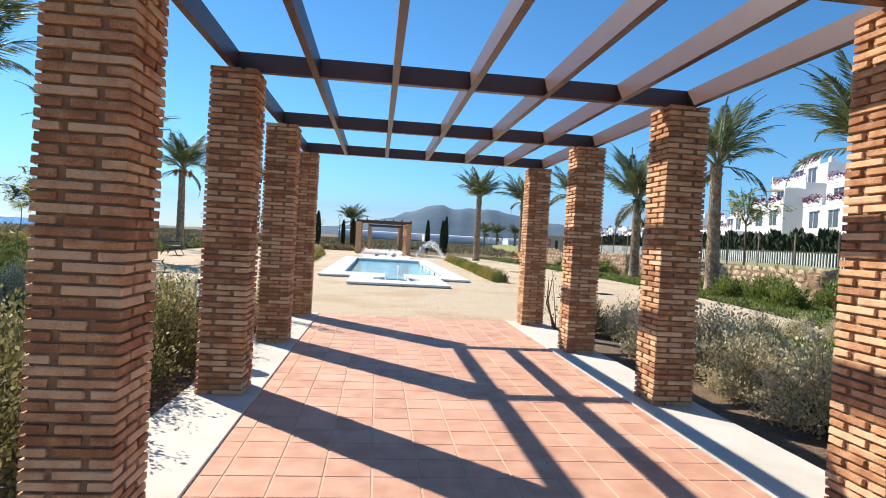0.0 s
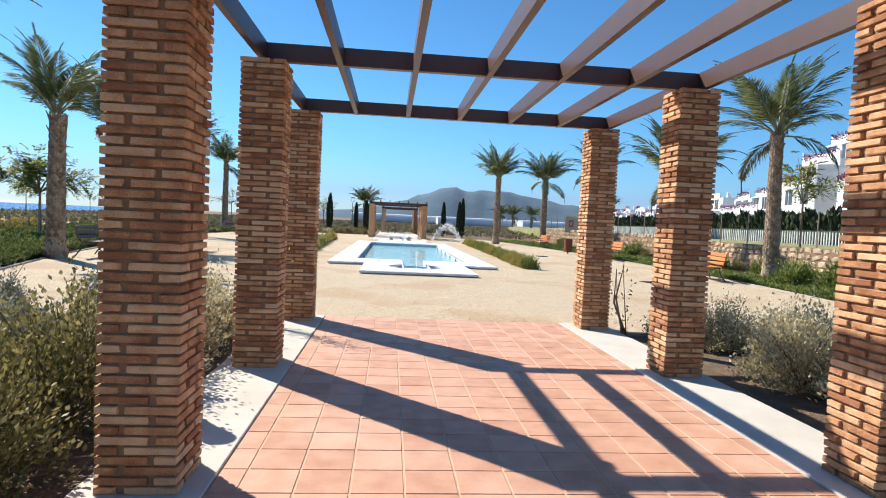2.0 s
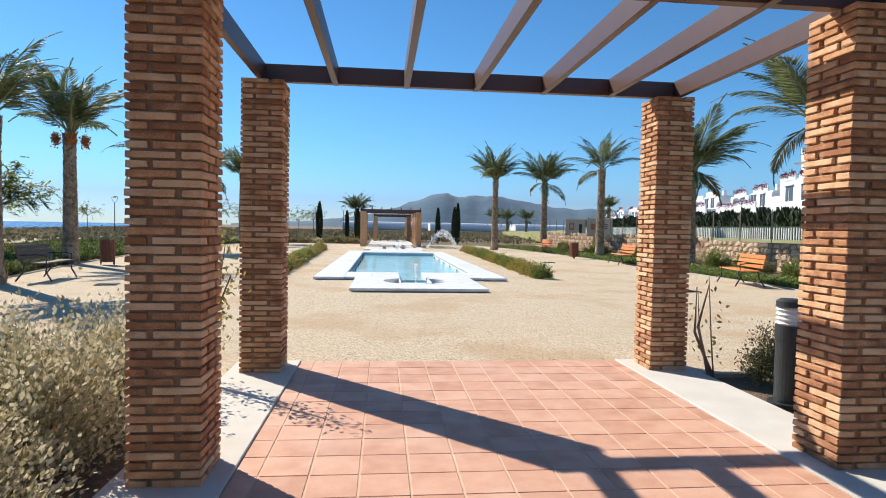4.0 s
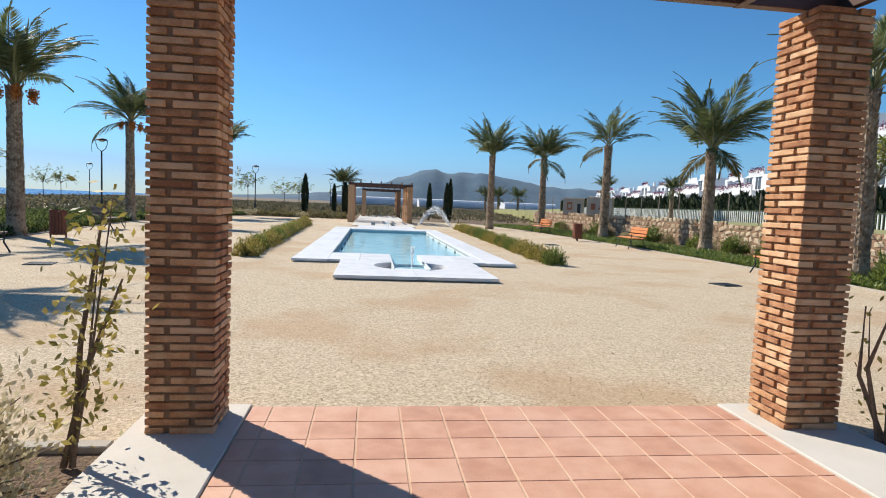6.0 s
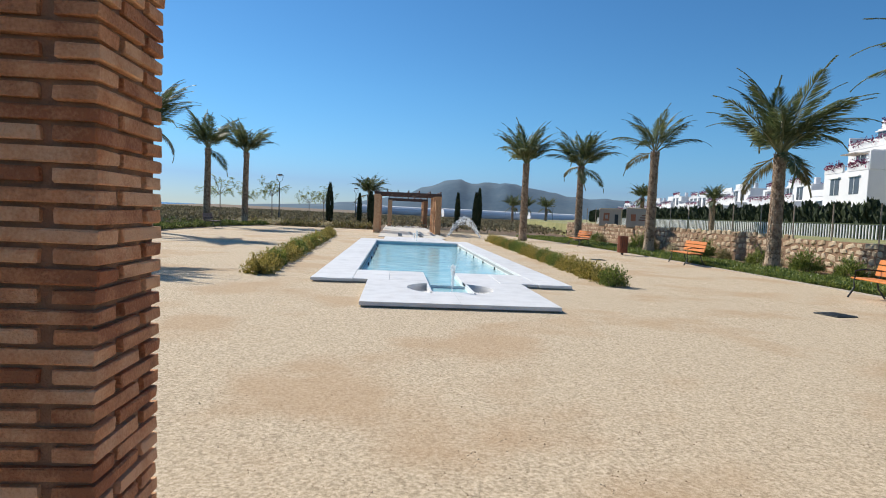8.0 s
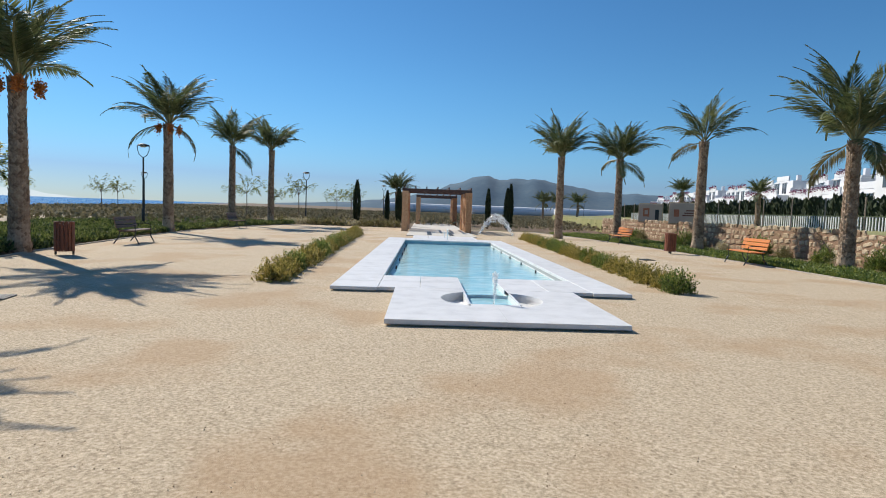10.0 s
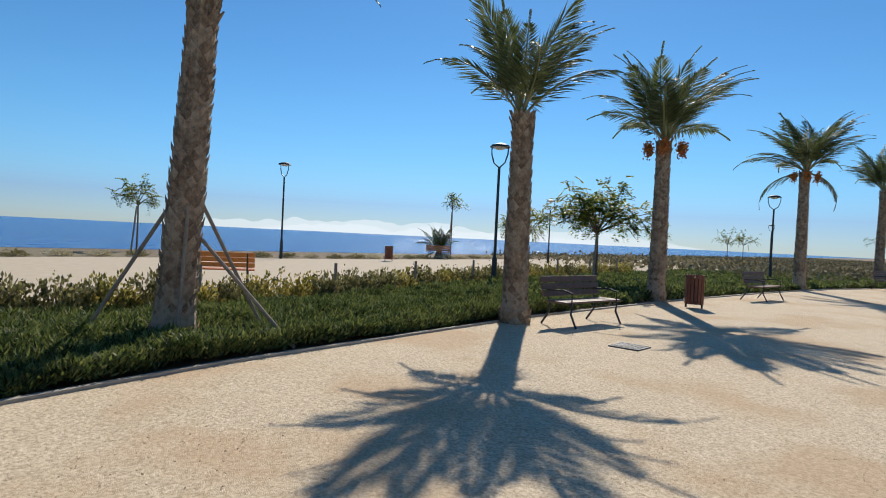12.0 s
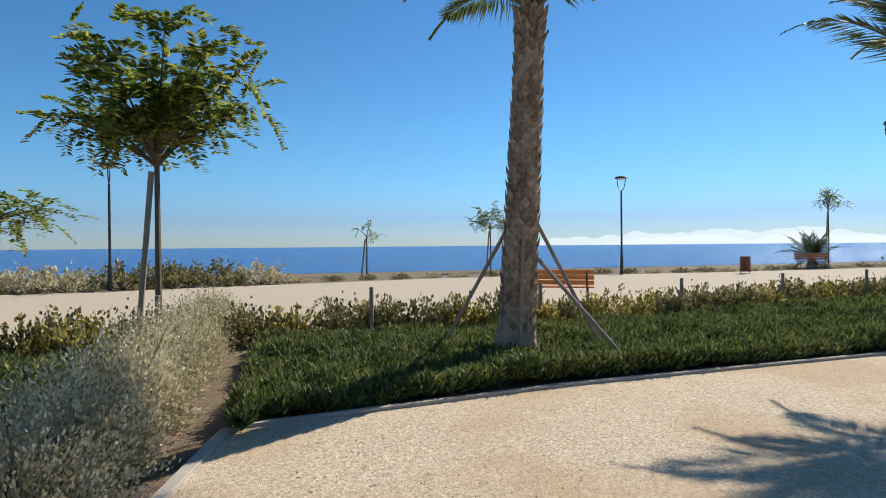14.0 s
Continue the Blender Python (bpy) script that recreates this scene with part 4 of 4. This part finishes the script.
def bin_(x, y):
    b = empty("litter_bin", x, y, 0, rng.uniform(0, 90), "round litter bin clad in red-brown wooden slats", "litter bin", "litter bins round the plaza")
    part("drum", tube([(0, 0, 0.12), (0, 0, 0.80)], 0.19, 16), M_IRON, b)
    n = 16
    for k in range(n):
        a = 2 * math.pi * k / n
        part("slat", one_box(-0.036, 0.036, -0.012, 0.012, 0.10, 0.86, 0.004, m=pose(0.22 * math.sin(a), 0.22 * math.cos(a), 0, 0, 0, -math.degrees(a))), M_BIN, b)
    for sx in (-1, 1):
        part("leg", one_box(sx * 0.2 - 0.02, sx * 0.2 + 0.02, -0.03, 0.03, 0, 0.14), M_IRON, b)


for x, y in ((10.0, 34.9), (-9.75, 25.95), (-30.05, 28.7)):
    bin_(x, y)


def street_lamp(x, y, h=4.5):
    b = empty("street_lamp", x, y, 0, 20, "slim dark iron street lamp with a hoop-held lantern", "street lamp", "street lamps")
    part("base", tube([(0, 0, -0.02), (0, 0, 0.9), (0, 0, 1.0)], [0.085, 0.08, 0.05], 10), M_IRON, b)
    part("pole", tube([(0, 0, 0.95), (0, 0, h - 0.75)], [0.05, 0.042], 10), M_IRON, b)
    for s in (-1, 1):
        part("hoop", tube([(0, 0, h - 0.78), (s * 0.2, 0, h - 0.62), (s * 0.29, 0, h - 0.35), (s * 0.30, 0, h - 0.12)], 0.022, 6), M_IRON, b)
    part("lens", tube([(0, 0, h - 0.2), (0, 0, h - 0.13)], [0.12, 0.2], 14), M_LENS, b)
    part("hood", tube([(0, 0, h - 0.13), (0, 0, h - 0.06), (0, 0, h)], [0.33, 0.28, 0.10], 18), M_IRON, b)


for x, y in ((-23.4, 1.15), (-15.45, 23.95), (-16.2, 44), (-31.2, 42.8), (-32, 78), (-11.5, 66), (-6, 92), (38, 150)):
    street_lamp(x, y, 4.6)
street_lamp(-30.5, 22.55, 4.95)
street_lamp(-11.4, 4.95, 4.85)


def bollard(x, y):
    b = empty("bollard_light", x, y, 0, 0, "dark grey bollard light with a louvred pale lens", "bollard light", "bollard lights by the pergola")
    part("foot", tube([(0, 0, -0.02), (0, 0, 0.025)], 0.15, 24), M_IRON, b)
    part("body", tube([(0, 0, 0.025), (0, 0, 0.56), (0, 0, 0.57), (0, 0, 0.70)], [0.10, 0.10, 0.107, 0.107], 24), M_IRON, b)
    part("lens", tube([(0, 0, 0.70), (0, 0, 0.86)], 0.088, 24), M_LENS, b)
    for k in range(4):
        part("louvre", tube([(0, 0, 0.715 + k * 0.04), (0, 0, 0.73 + k * 0.04)], [0.106, 0.096], 24), M_LENS, b)
    part("cap", tube([(0, 0, 0.86), (0, 0, 0.91), (0, 0, 0.93)], [0.108, 0.104, 0.075], 24), M_IRON, b)


bollard(3.33, 9.2)
bollard(-1.98, 6.75)
for x, y in ((-6.77, 19.2), (7.54, 18.7), (7.44, 30.9)):
    d = empty("drain_cover", x, y, 0.0, 12, "small rectangular iron drain cover in the gravel", "drain cover", "drain covers")
    part("frame", one_box(-0.24, 0.24, -0.24, 0.24, -0.02, 0.008, 0.003), M_IRON, d)
    for k in range(6):
        part("bar", one_box(-0.21, 0.21, -0.2 + k * 0.07, -0.16 + k * 0.07, 0.008, 0.016), M_IRON, d)

# props of the staked palm
tri = empty("palm_props", -9.29, 13.24, 0, 0, "grey timber props bracing a palm trunk", "tree props")
for a, rr, zt in ((-115, 1.15, 1.77), (95, 1.25, 1.8), (62, 1.5, 1.35), (-8, 0.36, 1.75)):
    ca, sa = math.cos(radians(a)), math.sin(radians(a))
    part("prop", tube([(ca * rr, sa * rr, -0.02), (ca * 0.2, sa * 0.2 + 0.08, zt)], 0.026, 8), M_STAKE, tri)


# ---- far end ----
def far_pergola(x0, y0, rows, w, step, label):
    p = empty("far_pergola", x0, y0, -0.02, 0, label, "pergola", "distant pergolas")
    for k in range(rows):
        for sx in (0, 1):
            part("pillar", one_box(sx * w, sx * w + 0.41, k * step, k * step + 0.41, 0, 2.72), M_BRICK, p)
        part("cross_beam", one_box(0, w + 0.41, k * step + 0.16, k * step + 0.24, 2.72, 2.9), M_STEEL, p)
    for k in range(7):
        part("slat", one_box(0.1 + k * (w + 0.2) / 6, 0.17 + k * (w + 0.2) / 6, 0, rows * step, 2.905, 3.05), M_STEEL, p)
    return p


far_pergola(-1.93, 50.0, 5, 4.3, 1.35, "distant brick and steel pergola behind the pool")
far_pergola(-1.2, 68.0, 4, 3.6, 1.6, "second distant brick pergola down the axis")
tagged(part("far_paving", one_box(-1.4, 2.6, 43.5, 75, -0.03, 0.02), M_CONCRETE), "pale paved path leading to the distant pergola", "path", kind="structure")
for x in (-0.2, 1.1):
    tagged(part("rill", one_box(x, x + 0.25, 44.5, 49.6, 0.0, 0.03), M_IRON), "dark narrow water channel in the path", "water channel", kind="structure")
spray = empty("water_arches", 4.2, 51, 0, 0, "arching jets of spraying water beside the path", "fountain jets")
for k in range(10):
    L = Leaves()
    n = 80
    t = rng.uniform(0, 1, n)
    h = 1.1 + 0.25 * math.sin(k)
    p = np.stack([-1.2 + 0.1 * k + 2.2 * t, -4 + k * 0.8 + 0 * t, 4 * h * t * (1 - t)], 1) + rng.normal(0, 0.035, (n, 3))
    p[:, 2] = np.maximum(p[:, 2], -0.01)
    L.add(p, rand_dirs(n), rand_dirs(n), np.full(n, 0.12), np.full(n, 0.03))
    tagged(part("jet", L.mesh("jet", M_WATERJET), None, spray), kind="stuff")

# ---- stone wall, lawn, fence ----
WALL_Y0, WALL_Y1 = 8.0, 62.0
WALLX = curve_x([(0, 15.6), (30, 15.4), (62, 15.0)])
wall = empty("stone_wall", 15.4, 35, 0, 0, "low retaining wall of rough tan rubble stone", "stone wall")
part("mortar", one_box(0.08, 0.45, WALL_Y0 - 35, WALL_Y1 - 35, -0.05, 1.15), M_MORTAR, wall)
rs = random.Random(5)


def stone_mesh(seed):
    r = random.Random(seed)
    bm = bmesh.new()
    bmesh.ops.create_icosphere(bm, subdivisions=1, radius=0.5)
    for v_ in bm.verts:
        v_.co = Vector([math.copysign(abs(c) ** 0.6, c) for c in v_.co]) * r.uniform(0.62, 0.75)
    me = bpy.data.meshes.new("stone")
    bm.to_mesh(me)
    bm.free()
    me.materials.append(M_STONE)
    return me


STONES = [stone_mesh(s) for s in range(7)]


def stones(y0, y1, parts):
    v, f = [], []
    z = 0.0
    while z < 1.12:
        hh = rs.uniform(0.17, 0.30)
        y = y0 + rs.uniform(0, 0.2)
        while y < y1:
            ww = rs.uniform(0.2, 0.62)
            me = rs.choice(STONES)
            m = Matrix.Translation((0.10, y + ww / 2 - 35, z + hh / 2 + rs.uniform(-0.03, 0.03))) @ pose(0, 0, 0, rs.uniform(-16, 16)) @ Matrix.Diagonal((rs.uniform(0.10, 0.17), ww * rs.uniform(0.95, 1.1), hh * rs.uniform(0.85, 1.2), 1))
            if parts:
                o = new("stone", me)
                o.parent = wall
                o.matrix_basis = m
            else:
                i = len(v)
                v += [m @ q.co for q in me.vertices]
                f += [[i + q for q in pl.vertices] for pl in me.polygons]
            y += ww + 0.015
        z += hh + 0.012
    if not parts:
        tagged(part("rubble", mesh("rubble", v, f, M_STONE), None, wall), kind="stuff")


stones(WALL_Y0, 19.5, False)
stones(31.0, WALL_Y1, False)
v, f = [], []
for i, y in enumerate((-60, 10, 62, 120, 260)):
    s0 = (0, 0, 0, 8, 40)[i]
    v += [(15.65 + s0, y, -0.05), (15.7 + s0, y, 1.10), (26 + s0, y, 1.03), (36 + s0 * 0.9, y, 1.08), (40 + s0 * 0.9, y, 1.4), (50 + s0 * 0.8, y, 1.9), (400, y, 6.0)]
    if i:
        k = 7 * i
        f += [(k - 7 + j, k - 6 + j, k + 1 + j, k + j) for j in range(6)]
tagged(new("lawn_slope", mesh("lawn_slope", v, f, M_LAWN)), "dry yellowish lawn rising behind the stone wall", "lawn", kind="structure")
fence = empty("white_fence", 33, 60, 1.02, 0, "white upright slat fence below the houses", "fence")
for k in range(300):
    part("slat", one_box(-0.03, 0.03, -46 + k * 0.30, -46 + k * 0.30 + 0.08, 0, 1.05) if k == 0 else fence.children[0].data, M_WHITE, fence).matrix_basis = pose(0.02 * math.sin(k), k * 0.30 if k else 0, 0.0)
part("shade_panel", one_box(0.09, 0.11, -46, 44, 0.05, 1.15), M_CYPRESS, fence, "dark green shade netting behind the slats")
part("rail", one_box(0.03, 0.07, -46, 44, 0.25, 0.32), M_IRON, fence)
part("rail", one_box(0.03, 0.07, -46, 44, 1.0, 1.07), M_IRON, fence)
for k in range(24):
    y = 10 + k * 2.2
    tagged(part("wire_post", tube([(16.1, y, 1.1), (16.1, y, 2.55)], 0.03, 6), M_STAKE), "thin timber post on top of the stone wall", "post", "posts on the wall")
L = Leaves()
n = 42000
y = rng.uniform(12, 175, n)
z = rng.uniform(0, 1, n) * (2.5 + 0.7 * np.sin(y * 0.9) * np.sin(y * 2.3))
p = np.stack([36.5 + 0.12 * (y - 12) + rng.uniform(-.5, .5, n), y, 1.1 + z], 1)
L.add(p, np.stack([rng.normal(0, .3, n), rng.normal(0, .3, n), np.ones(n)], 1), rng.normal(size=(n, 3)), np.full(n, 0.7), np.full(n, 0.16))
tagged(new("cypress_hedge", L.mesh("cypress_hedge", M_CYPRESS)), "tall dark green cypress hedge below the houses", "hedge", kind="stuff")
for x, y, w, kind in ((15.75, 52.0, 0.82, 0), (15.75, 46.5, 0.92, 1)):
    s = empty("sign_panel", x, y, 1.1, 52, "pale information board with faded print on a stone-coloured frame", "sign", "boards above the wall")
    part("panel", one_box(-0.03, 0.03, -w, w, 0.1, 1.35, 0.01), M_SIGN, s)
    part("frame", one_box(0.034, 0.16, -w - 0.03, w + 0.03, 0, 1.4), M_STONE, s)
    if kind == 0:
        part("print_block", one_box(-0.036, -0.032, 0.05, 0.5, 0.45, 1.05), M_REDPRINT, s, "red printed square")
        part("print_block", one_box(-0.036, -0.032, -0.62, -0.36, 0.16, 0.95), M_IRON, s, "dark printed block")
        part("print_block", one_box(-0.040, -0.037, 0.16, 0.38, 0.62, 0.9), M_SIGN, s)
    else:
        part("print_block", one_box(-0.036, -0.032, 0.3, 0.62, 0.5, 0.95), M_REDPRINT, s, "red printed emblem block")
        for k in range(3):
            part("print_bar", one_box(-0.036, -0.032, -0.65, 0.1 - 0.1 * k, 0.55 + 0.15 * k, 0.62 + 0.15 * k), M_BIN, s)


# ---- houses ----
def townhouse(x, y, z, rz, w, sd, mirror=1):
    """White stepped house; it faces its own -x. Three storeys that step back, terraces with flowers."""
    r = random.Random(sd)
    h = empty("town_house", x, y, z, rz, "white rendered stepped town house with flowered terraces", "house", "white town houses on the slope")
    d, fl = 11.0, 3.0

    def storey(name, x0, x1, y0, y1, z0, z1):
        part(name, one_box(x0, x1, y0, y1, z0, z1, 0.04), M_WHITE, h)

    storey("wall", 0.0, d, 0, w, -5.6, fl)
    storey("wall", 2.6, d, 0.02, w - 0.02, fl, 2 * fl)
    storey("wall", 5.2, d, w * 0.12 if mirror > 0 else 0.04, w - 0.04 if mirror > 0 else w * 0.88, 2 * fl, 3 * fl - 0.3)
    # parapets
    for x0, z0, y0, y1 in ((0.0, fl, 0.03, w * 0.45), (0.0, fl, w * 0.55, w - 0.03), (2.6, 2 * fl, 0.05, w - 0.05), (5.2, 3 * fl - 0.3, 0.2 * w, w * 0.8)):
        part("parapet", one_box(x0 - 0.05, x0 + 0.18, y0, y1, z0, z0 + 0.95, 0.03), M_WHITE, h)
        L = Leaves()
        n_ = 240
        p_ = np.stack([x0 - 0.1 + rng.normal(0, 0.14, n_), rng.uniform(y0 + 0.2, max(y0 + 0.4, y1 - 0.2), n_), z0 + 0.85 + rng.normal(0, 0.22, n_)], 1)
        L.add(p_, rand_dirs(n_), rand_dirs(n_), np.full(n_, 0.24), np.full(n_, 0.08))
        if r.random() < 0.7:
            tagged(part("bougainvillea", L.mesh("bougainvillea", M_BOUGAIN), None, h, "purple bougainvillea"), kind="stuff")
    # stair walls and chimney
    storey("side_wall", 0.0, 3.4, -0.12, 0.14, fl, fl + 2.1)
    storey("side_wall", 2.6, 5.6, w - 0.14, w + 0.12, 2 * fl, 2 * fl + 1.7)
    part("chimney", one_box(7, 7.7, w * 0.3, w * 0.3 + 0.7, 3 * fl - 0.3, 3 * fl + 0.9, 0.05), M_WHITE, h)
    # openings
    for xf, z0, ys in ((0.0, 0.0, (0.18, 0.62)), (2.6, fl, (0.2, 0.6)), (5.2, 2 * fl, (0.3, 0.66))):
        for q in ys:
            y0 = w * q
            win = part("window", one_box(xf - 0.03, xf + 0.05, y0, y0 + 1.9, z0 + 0.35, z0 + 2.3), M_GLASS, h)
            part("frame", one_box(xf - 0.06, xf - 0.03, y0 + 0.91, y0 + 0.99, z0 + 0.35, z0 + 2.3), M_WHITE, win)
            part("lintel", one_box(xf - 0.25, xf + 0.02, y0 - 0.2, y0 + 2.1, z0 + 2.35, z0 + 2.5), M_WHITE, win)
    if sd % 2 == 0:
        for k in range(6):
            part("awning_bar", one_box(1.0, 2.7, w * 0.55 + k * 0.55, w * 0.55 + k * 0.55 + 0.12, fl + 2.3, fl + 2.45), M_SIGN, h)
        part("canopy", one_box(0.6, 2.6, 0.6, 3.2, fl + 2.2, fl + 2.3), M_MARBLE, h)
    return h


for k in range(20):
    y = 24 + k * 11.5
    townhouse(44 + 0.21 * (y - 34) + (1.5 if k % 2 else 0), y, 2.4 + 0.35 * math.sin(k * 1.7) + (3.0 if k < 5 else -2.3), -11, 9.2, k, 1 if k % 2 else -1)
for k in range(7):
    townhouse(62 + k * 5.0, 48 + k * 22, 4.5 if k < 1 else 1.2, -11, 9.5, 60 + k)

# ---- distance ----
def ridge(name, dist, a0, a1, heights, mat, base=-12.0, depth=700, label=""):
    """A range of hills from bearing a0 to a1 (degrees right of straight ahead)."""
    v, f = [], []
    n = 90
    rows = 5
    for i in range(n + 1):
        u = i / n
        a = radians(a0 + (a1 - a0) * u)
        hh = float(np.interp(u * (len(heights) - 1), range(len(heights)), heights))
        hh += (noise.noise((u * 22, 3.1, dist * 0.01)) * 0.10 + noise.noise((u * 60, 1.0, 0)) * 0.04) * hh
        for j in range(rows):
            s = j / (rows - 1)
            rr = dist + depth * s
            fold = 1 + 0.25 * noise.noise((u * 30, s * 4, 7.0)) * (1 - abs(2 * s - 1))
            v.append((math.sin(a) * rr, math.cos(a) * rr, base + (hh - base) * math.sin(math.pi / 2 * min(1, s * 1.25)) * fold if s < 1 else hh))
        if i:
            k = rows * i
            f += [(k - rows + j, k - rows + j + 1, k + j + 1, k + j) for j in range(rows - 1)]
    return tagged(new(name, mesh(name, v, f, mat, True)), label, "mountain", kind="structure")


def cloud_bank(dist, a0, a1, top, seed):
    """A low bank of far cloud over the sea, with an uneven upper edge; it glows by itself."""
    v, f = [], []
    n_ = 160
    for i in range(n_ + 1):
        u = i / n_
        a = radians(a0 + (a1 - a0) * u)
        hh = top * min(1, 6 * u, 6 * (1 - u)) * (0.55 + 0.45 * noise.noise((u * 9, seed, 0)) + 0.18 * noise.noise((u * 40, seed, 2)))
        for z_ in (-4.0, max(2.0, hh)):
            v.append((math.sin(a) * dist, math.cos(a) * dist, z_))
        if i:
            f.append((2 * i - 2, 2 * i, 2 * i + 1, 2 * i - 1))
    return tagged(new("cloud_bank", mesh("cloud_bank", v, f, M_CLOUD)), "low bank of white cloud over the sea horizon", "cloud", kind="structure")


# emission stands in for sunlight on the cloud, which the sun leaves unlit
M_CLOUD = bpy.data.materials.new("glowing_far_cloud")
M_CLOUD.use_nodes = True
cn = M_CLOUD.node_tree
em, clear, mixed = cn.nodes.new("ShaderNodeEmission"), cn.nodes.new("ShaderNodeBsdfTransparent"), cn.nodes.new("ShaderNodeMixShader")
em.inputs["Color"].default_value, em.inputs["Strength"].default_value = (0.80, 0.88, 0.95, 1), 1.0
mixed.inputs[0].default_value = 0.6
cn.links.new(clear.outputs[0], mixed.inputs[1])
cn.links.new(em.outputs[0], mixed.inputs[2])
cn.links.new(mixed.outputs[0], cn.nodes["Material Output"].inputs["Surface"])
cloud_bank(4600, -80, -30, 150, 3.0)
cloud_bank(4500, -72, -38, 95, 8.0)
ridge("mountain", 2600, -14, 34, [8, 14, 22, 30, 48, 70, 110, 150, 195, 170, 178, 150, 120, 118, 108, 82, 60, 40, 26, 14], M_HILL, label="mountain range on the horizon, coloured with bluish haze")
for k in range(8):
    x0 = -22 + k * 16
    gh = empty("greenhouse", x0, 330 + 8 * (k % 3), 0, 0, "long low white plastic greenhouse in the distance", "greenhouse", "distant greenhouses")
    bm = bmesh.new()
    for j in range(3):
        add_tube(bm, [(0, 5.2 * j, 2.0), (16.2, 5.2 * j, 2.0)], 2.6, 12)
    part("cover", bm, M_GREENHOUSE, gh)


# ---- pieces: tiles, wall stones, bricks ----
TP = 0.2985
TILE_ME = {}


def tile(x0, x1, y0, y1):
    key = (round(x1 - x0, 3), round(y1 - y0, 3))
    if key not in TILE_ME:
        bm = one_box(-key[0] / 2, key[0] / 2, -key[1] / 2, key[1] / 2, -0.012, 0.0, 0.003)
        me = bpy.data.meshes.new("tile")
        bm.to_mesh(me)
        bm.free()
        me.materials.append(M_TILE)
        TILE_ME[key] = me
    return TILE_ME[key]


xs = [-1.08] + [-0.93 + TP * k for k in range(12)] + [2.48]
far_v, far_f = [], []
row = 0
y = 10.93
while y > -4:
    y1, y0 = y, y - TP
    for a, b in zip(xs, xs[1:]):
        g = 0.005
        me = tile(a + g, b - g, y0 + g * 0.6, y1 - g * 0.6)
        c = ((a + b) / 2, (y0 + y1) / 2, random.Random(row * 31 + int(a * 10)).uniform(-0.0008, 0.0008))
        if y1 > 4.3:
            o = new("tile", me)
            o.parent = floor
            o.location = c
        else:
            i = len(far_v)
            far_v += [q.co + Vector(c) for q in me.vertices]
            far_f += [[i + q for q in pl.vertices] for pl in me.polygons]
    y -= TP
    row += 1
tagged(part("tiles", mesh("tiles", far_v, far_f, M_TILE), None, floor), kind="stuff")
# loose grit on the plaza
n = 9000
gx, gy = rng.uniform(-7, 8, n), 11.0 + 13 * rng.uniform(0, 1, n) ** 1.5
keep = ~((gx > -2.2) & (gx < 3.5) & (gy > 17.8)) & (gx > -6.8)
gx, gy = gx[keep], gy[keep]
gs = rng.uniform(0.003, 0.009, len(gx))
v, f = [], []
for a, b, s in zip(gx, gy, gs):
    i = len(v)
    v += [(a - s, b - s * 0.6, -0.013), (a + s, b - s, -0.013), (a + 0.2 * s, b + s, -0.013), (a, b, -0.012 + s)]
    f += [(i, i + 1, i + 3), (i + 1, i + 2, i + 3), (i + 2, i, i + 3)]
tagged(new("grit", mesh("grit", v, f, M_STONE)), "loose small stones scattered over the gravel", "grit", kind="stuff")
stones(19.5, 31.0, True)
for p in PILLARS[2:]:
    bricks_of(p)
for p in PILLARS[:2]:
    v, f = [], []
    for k in range(NCOURSE):
        for bx, by, rz in course_poses(k):
            m, i = pose(bx, by, k * COURSE, 0, 0, rz), len(v)
            v += [m @ q.co for q in BRICKS[0].vertices]
            f += [[i + q for q in pl.vertices] for pl in BRICKS[0].polygons]
    tagged(part("bricks", mesh("bricks", v, f, M_BRICK), None, p), kind="stuff")
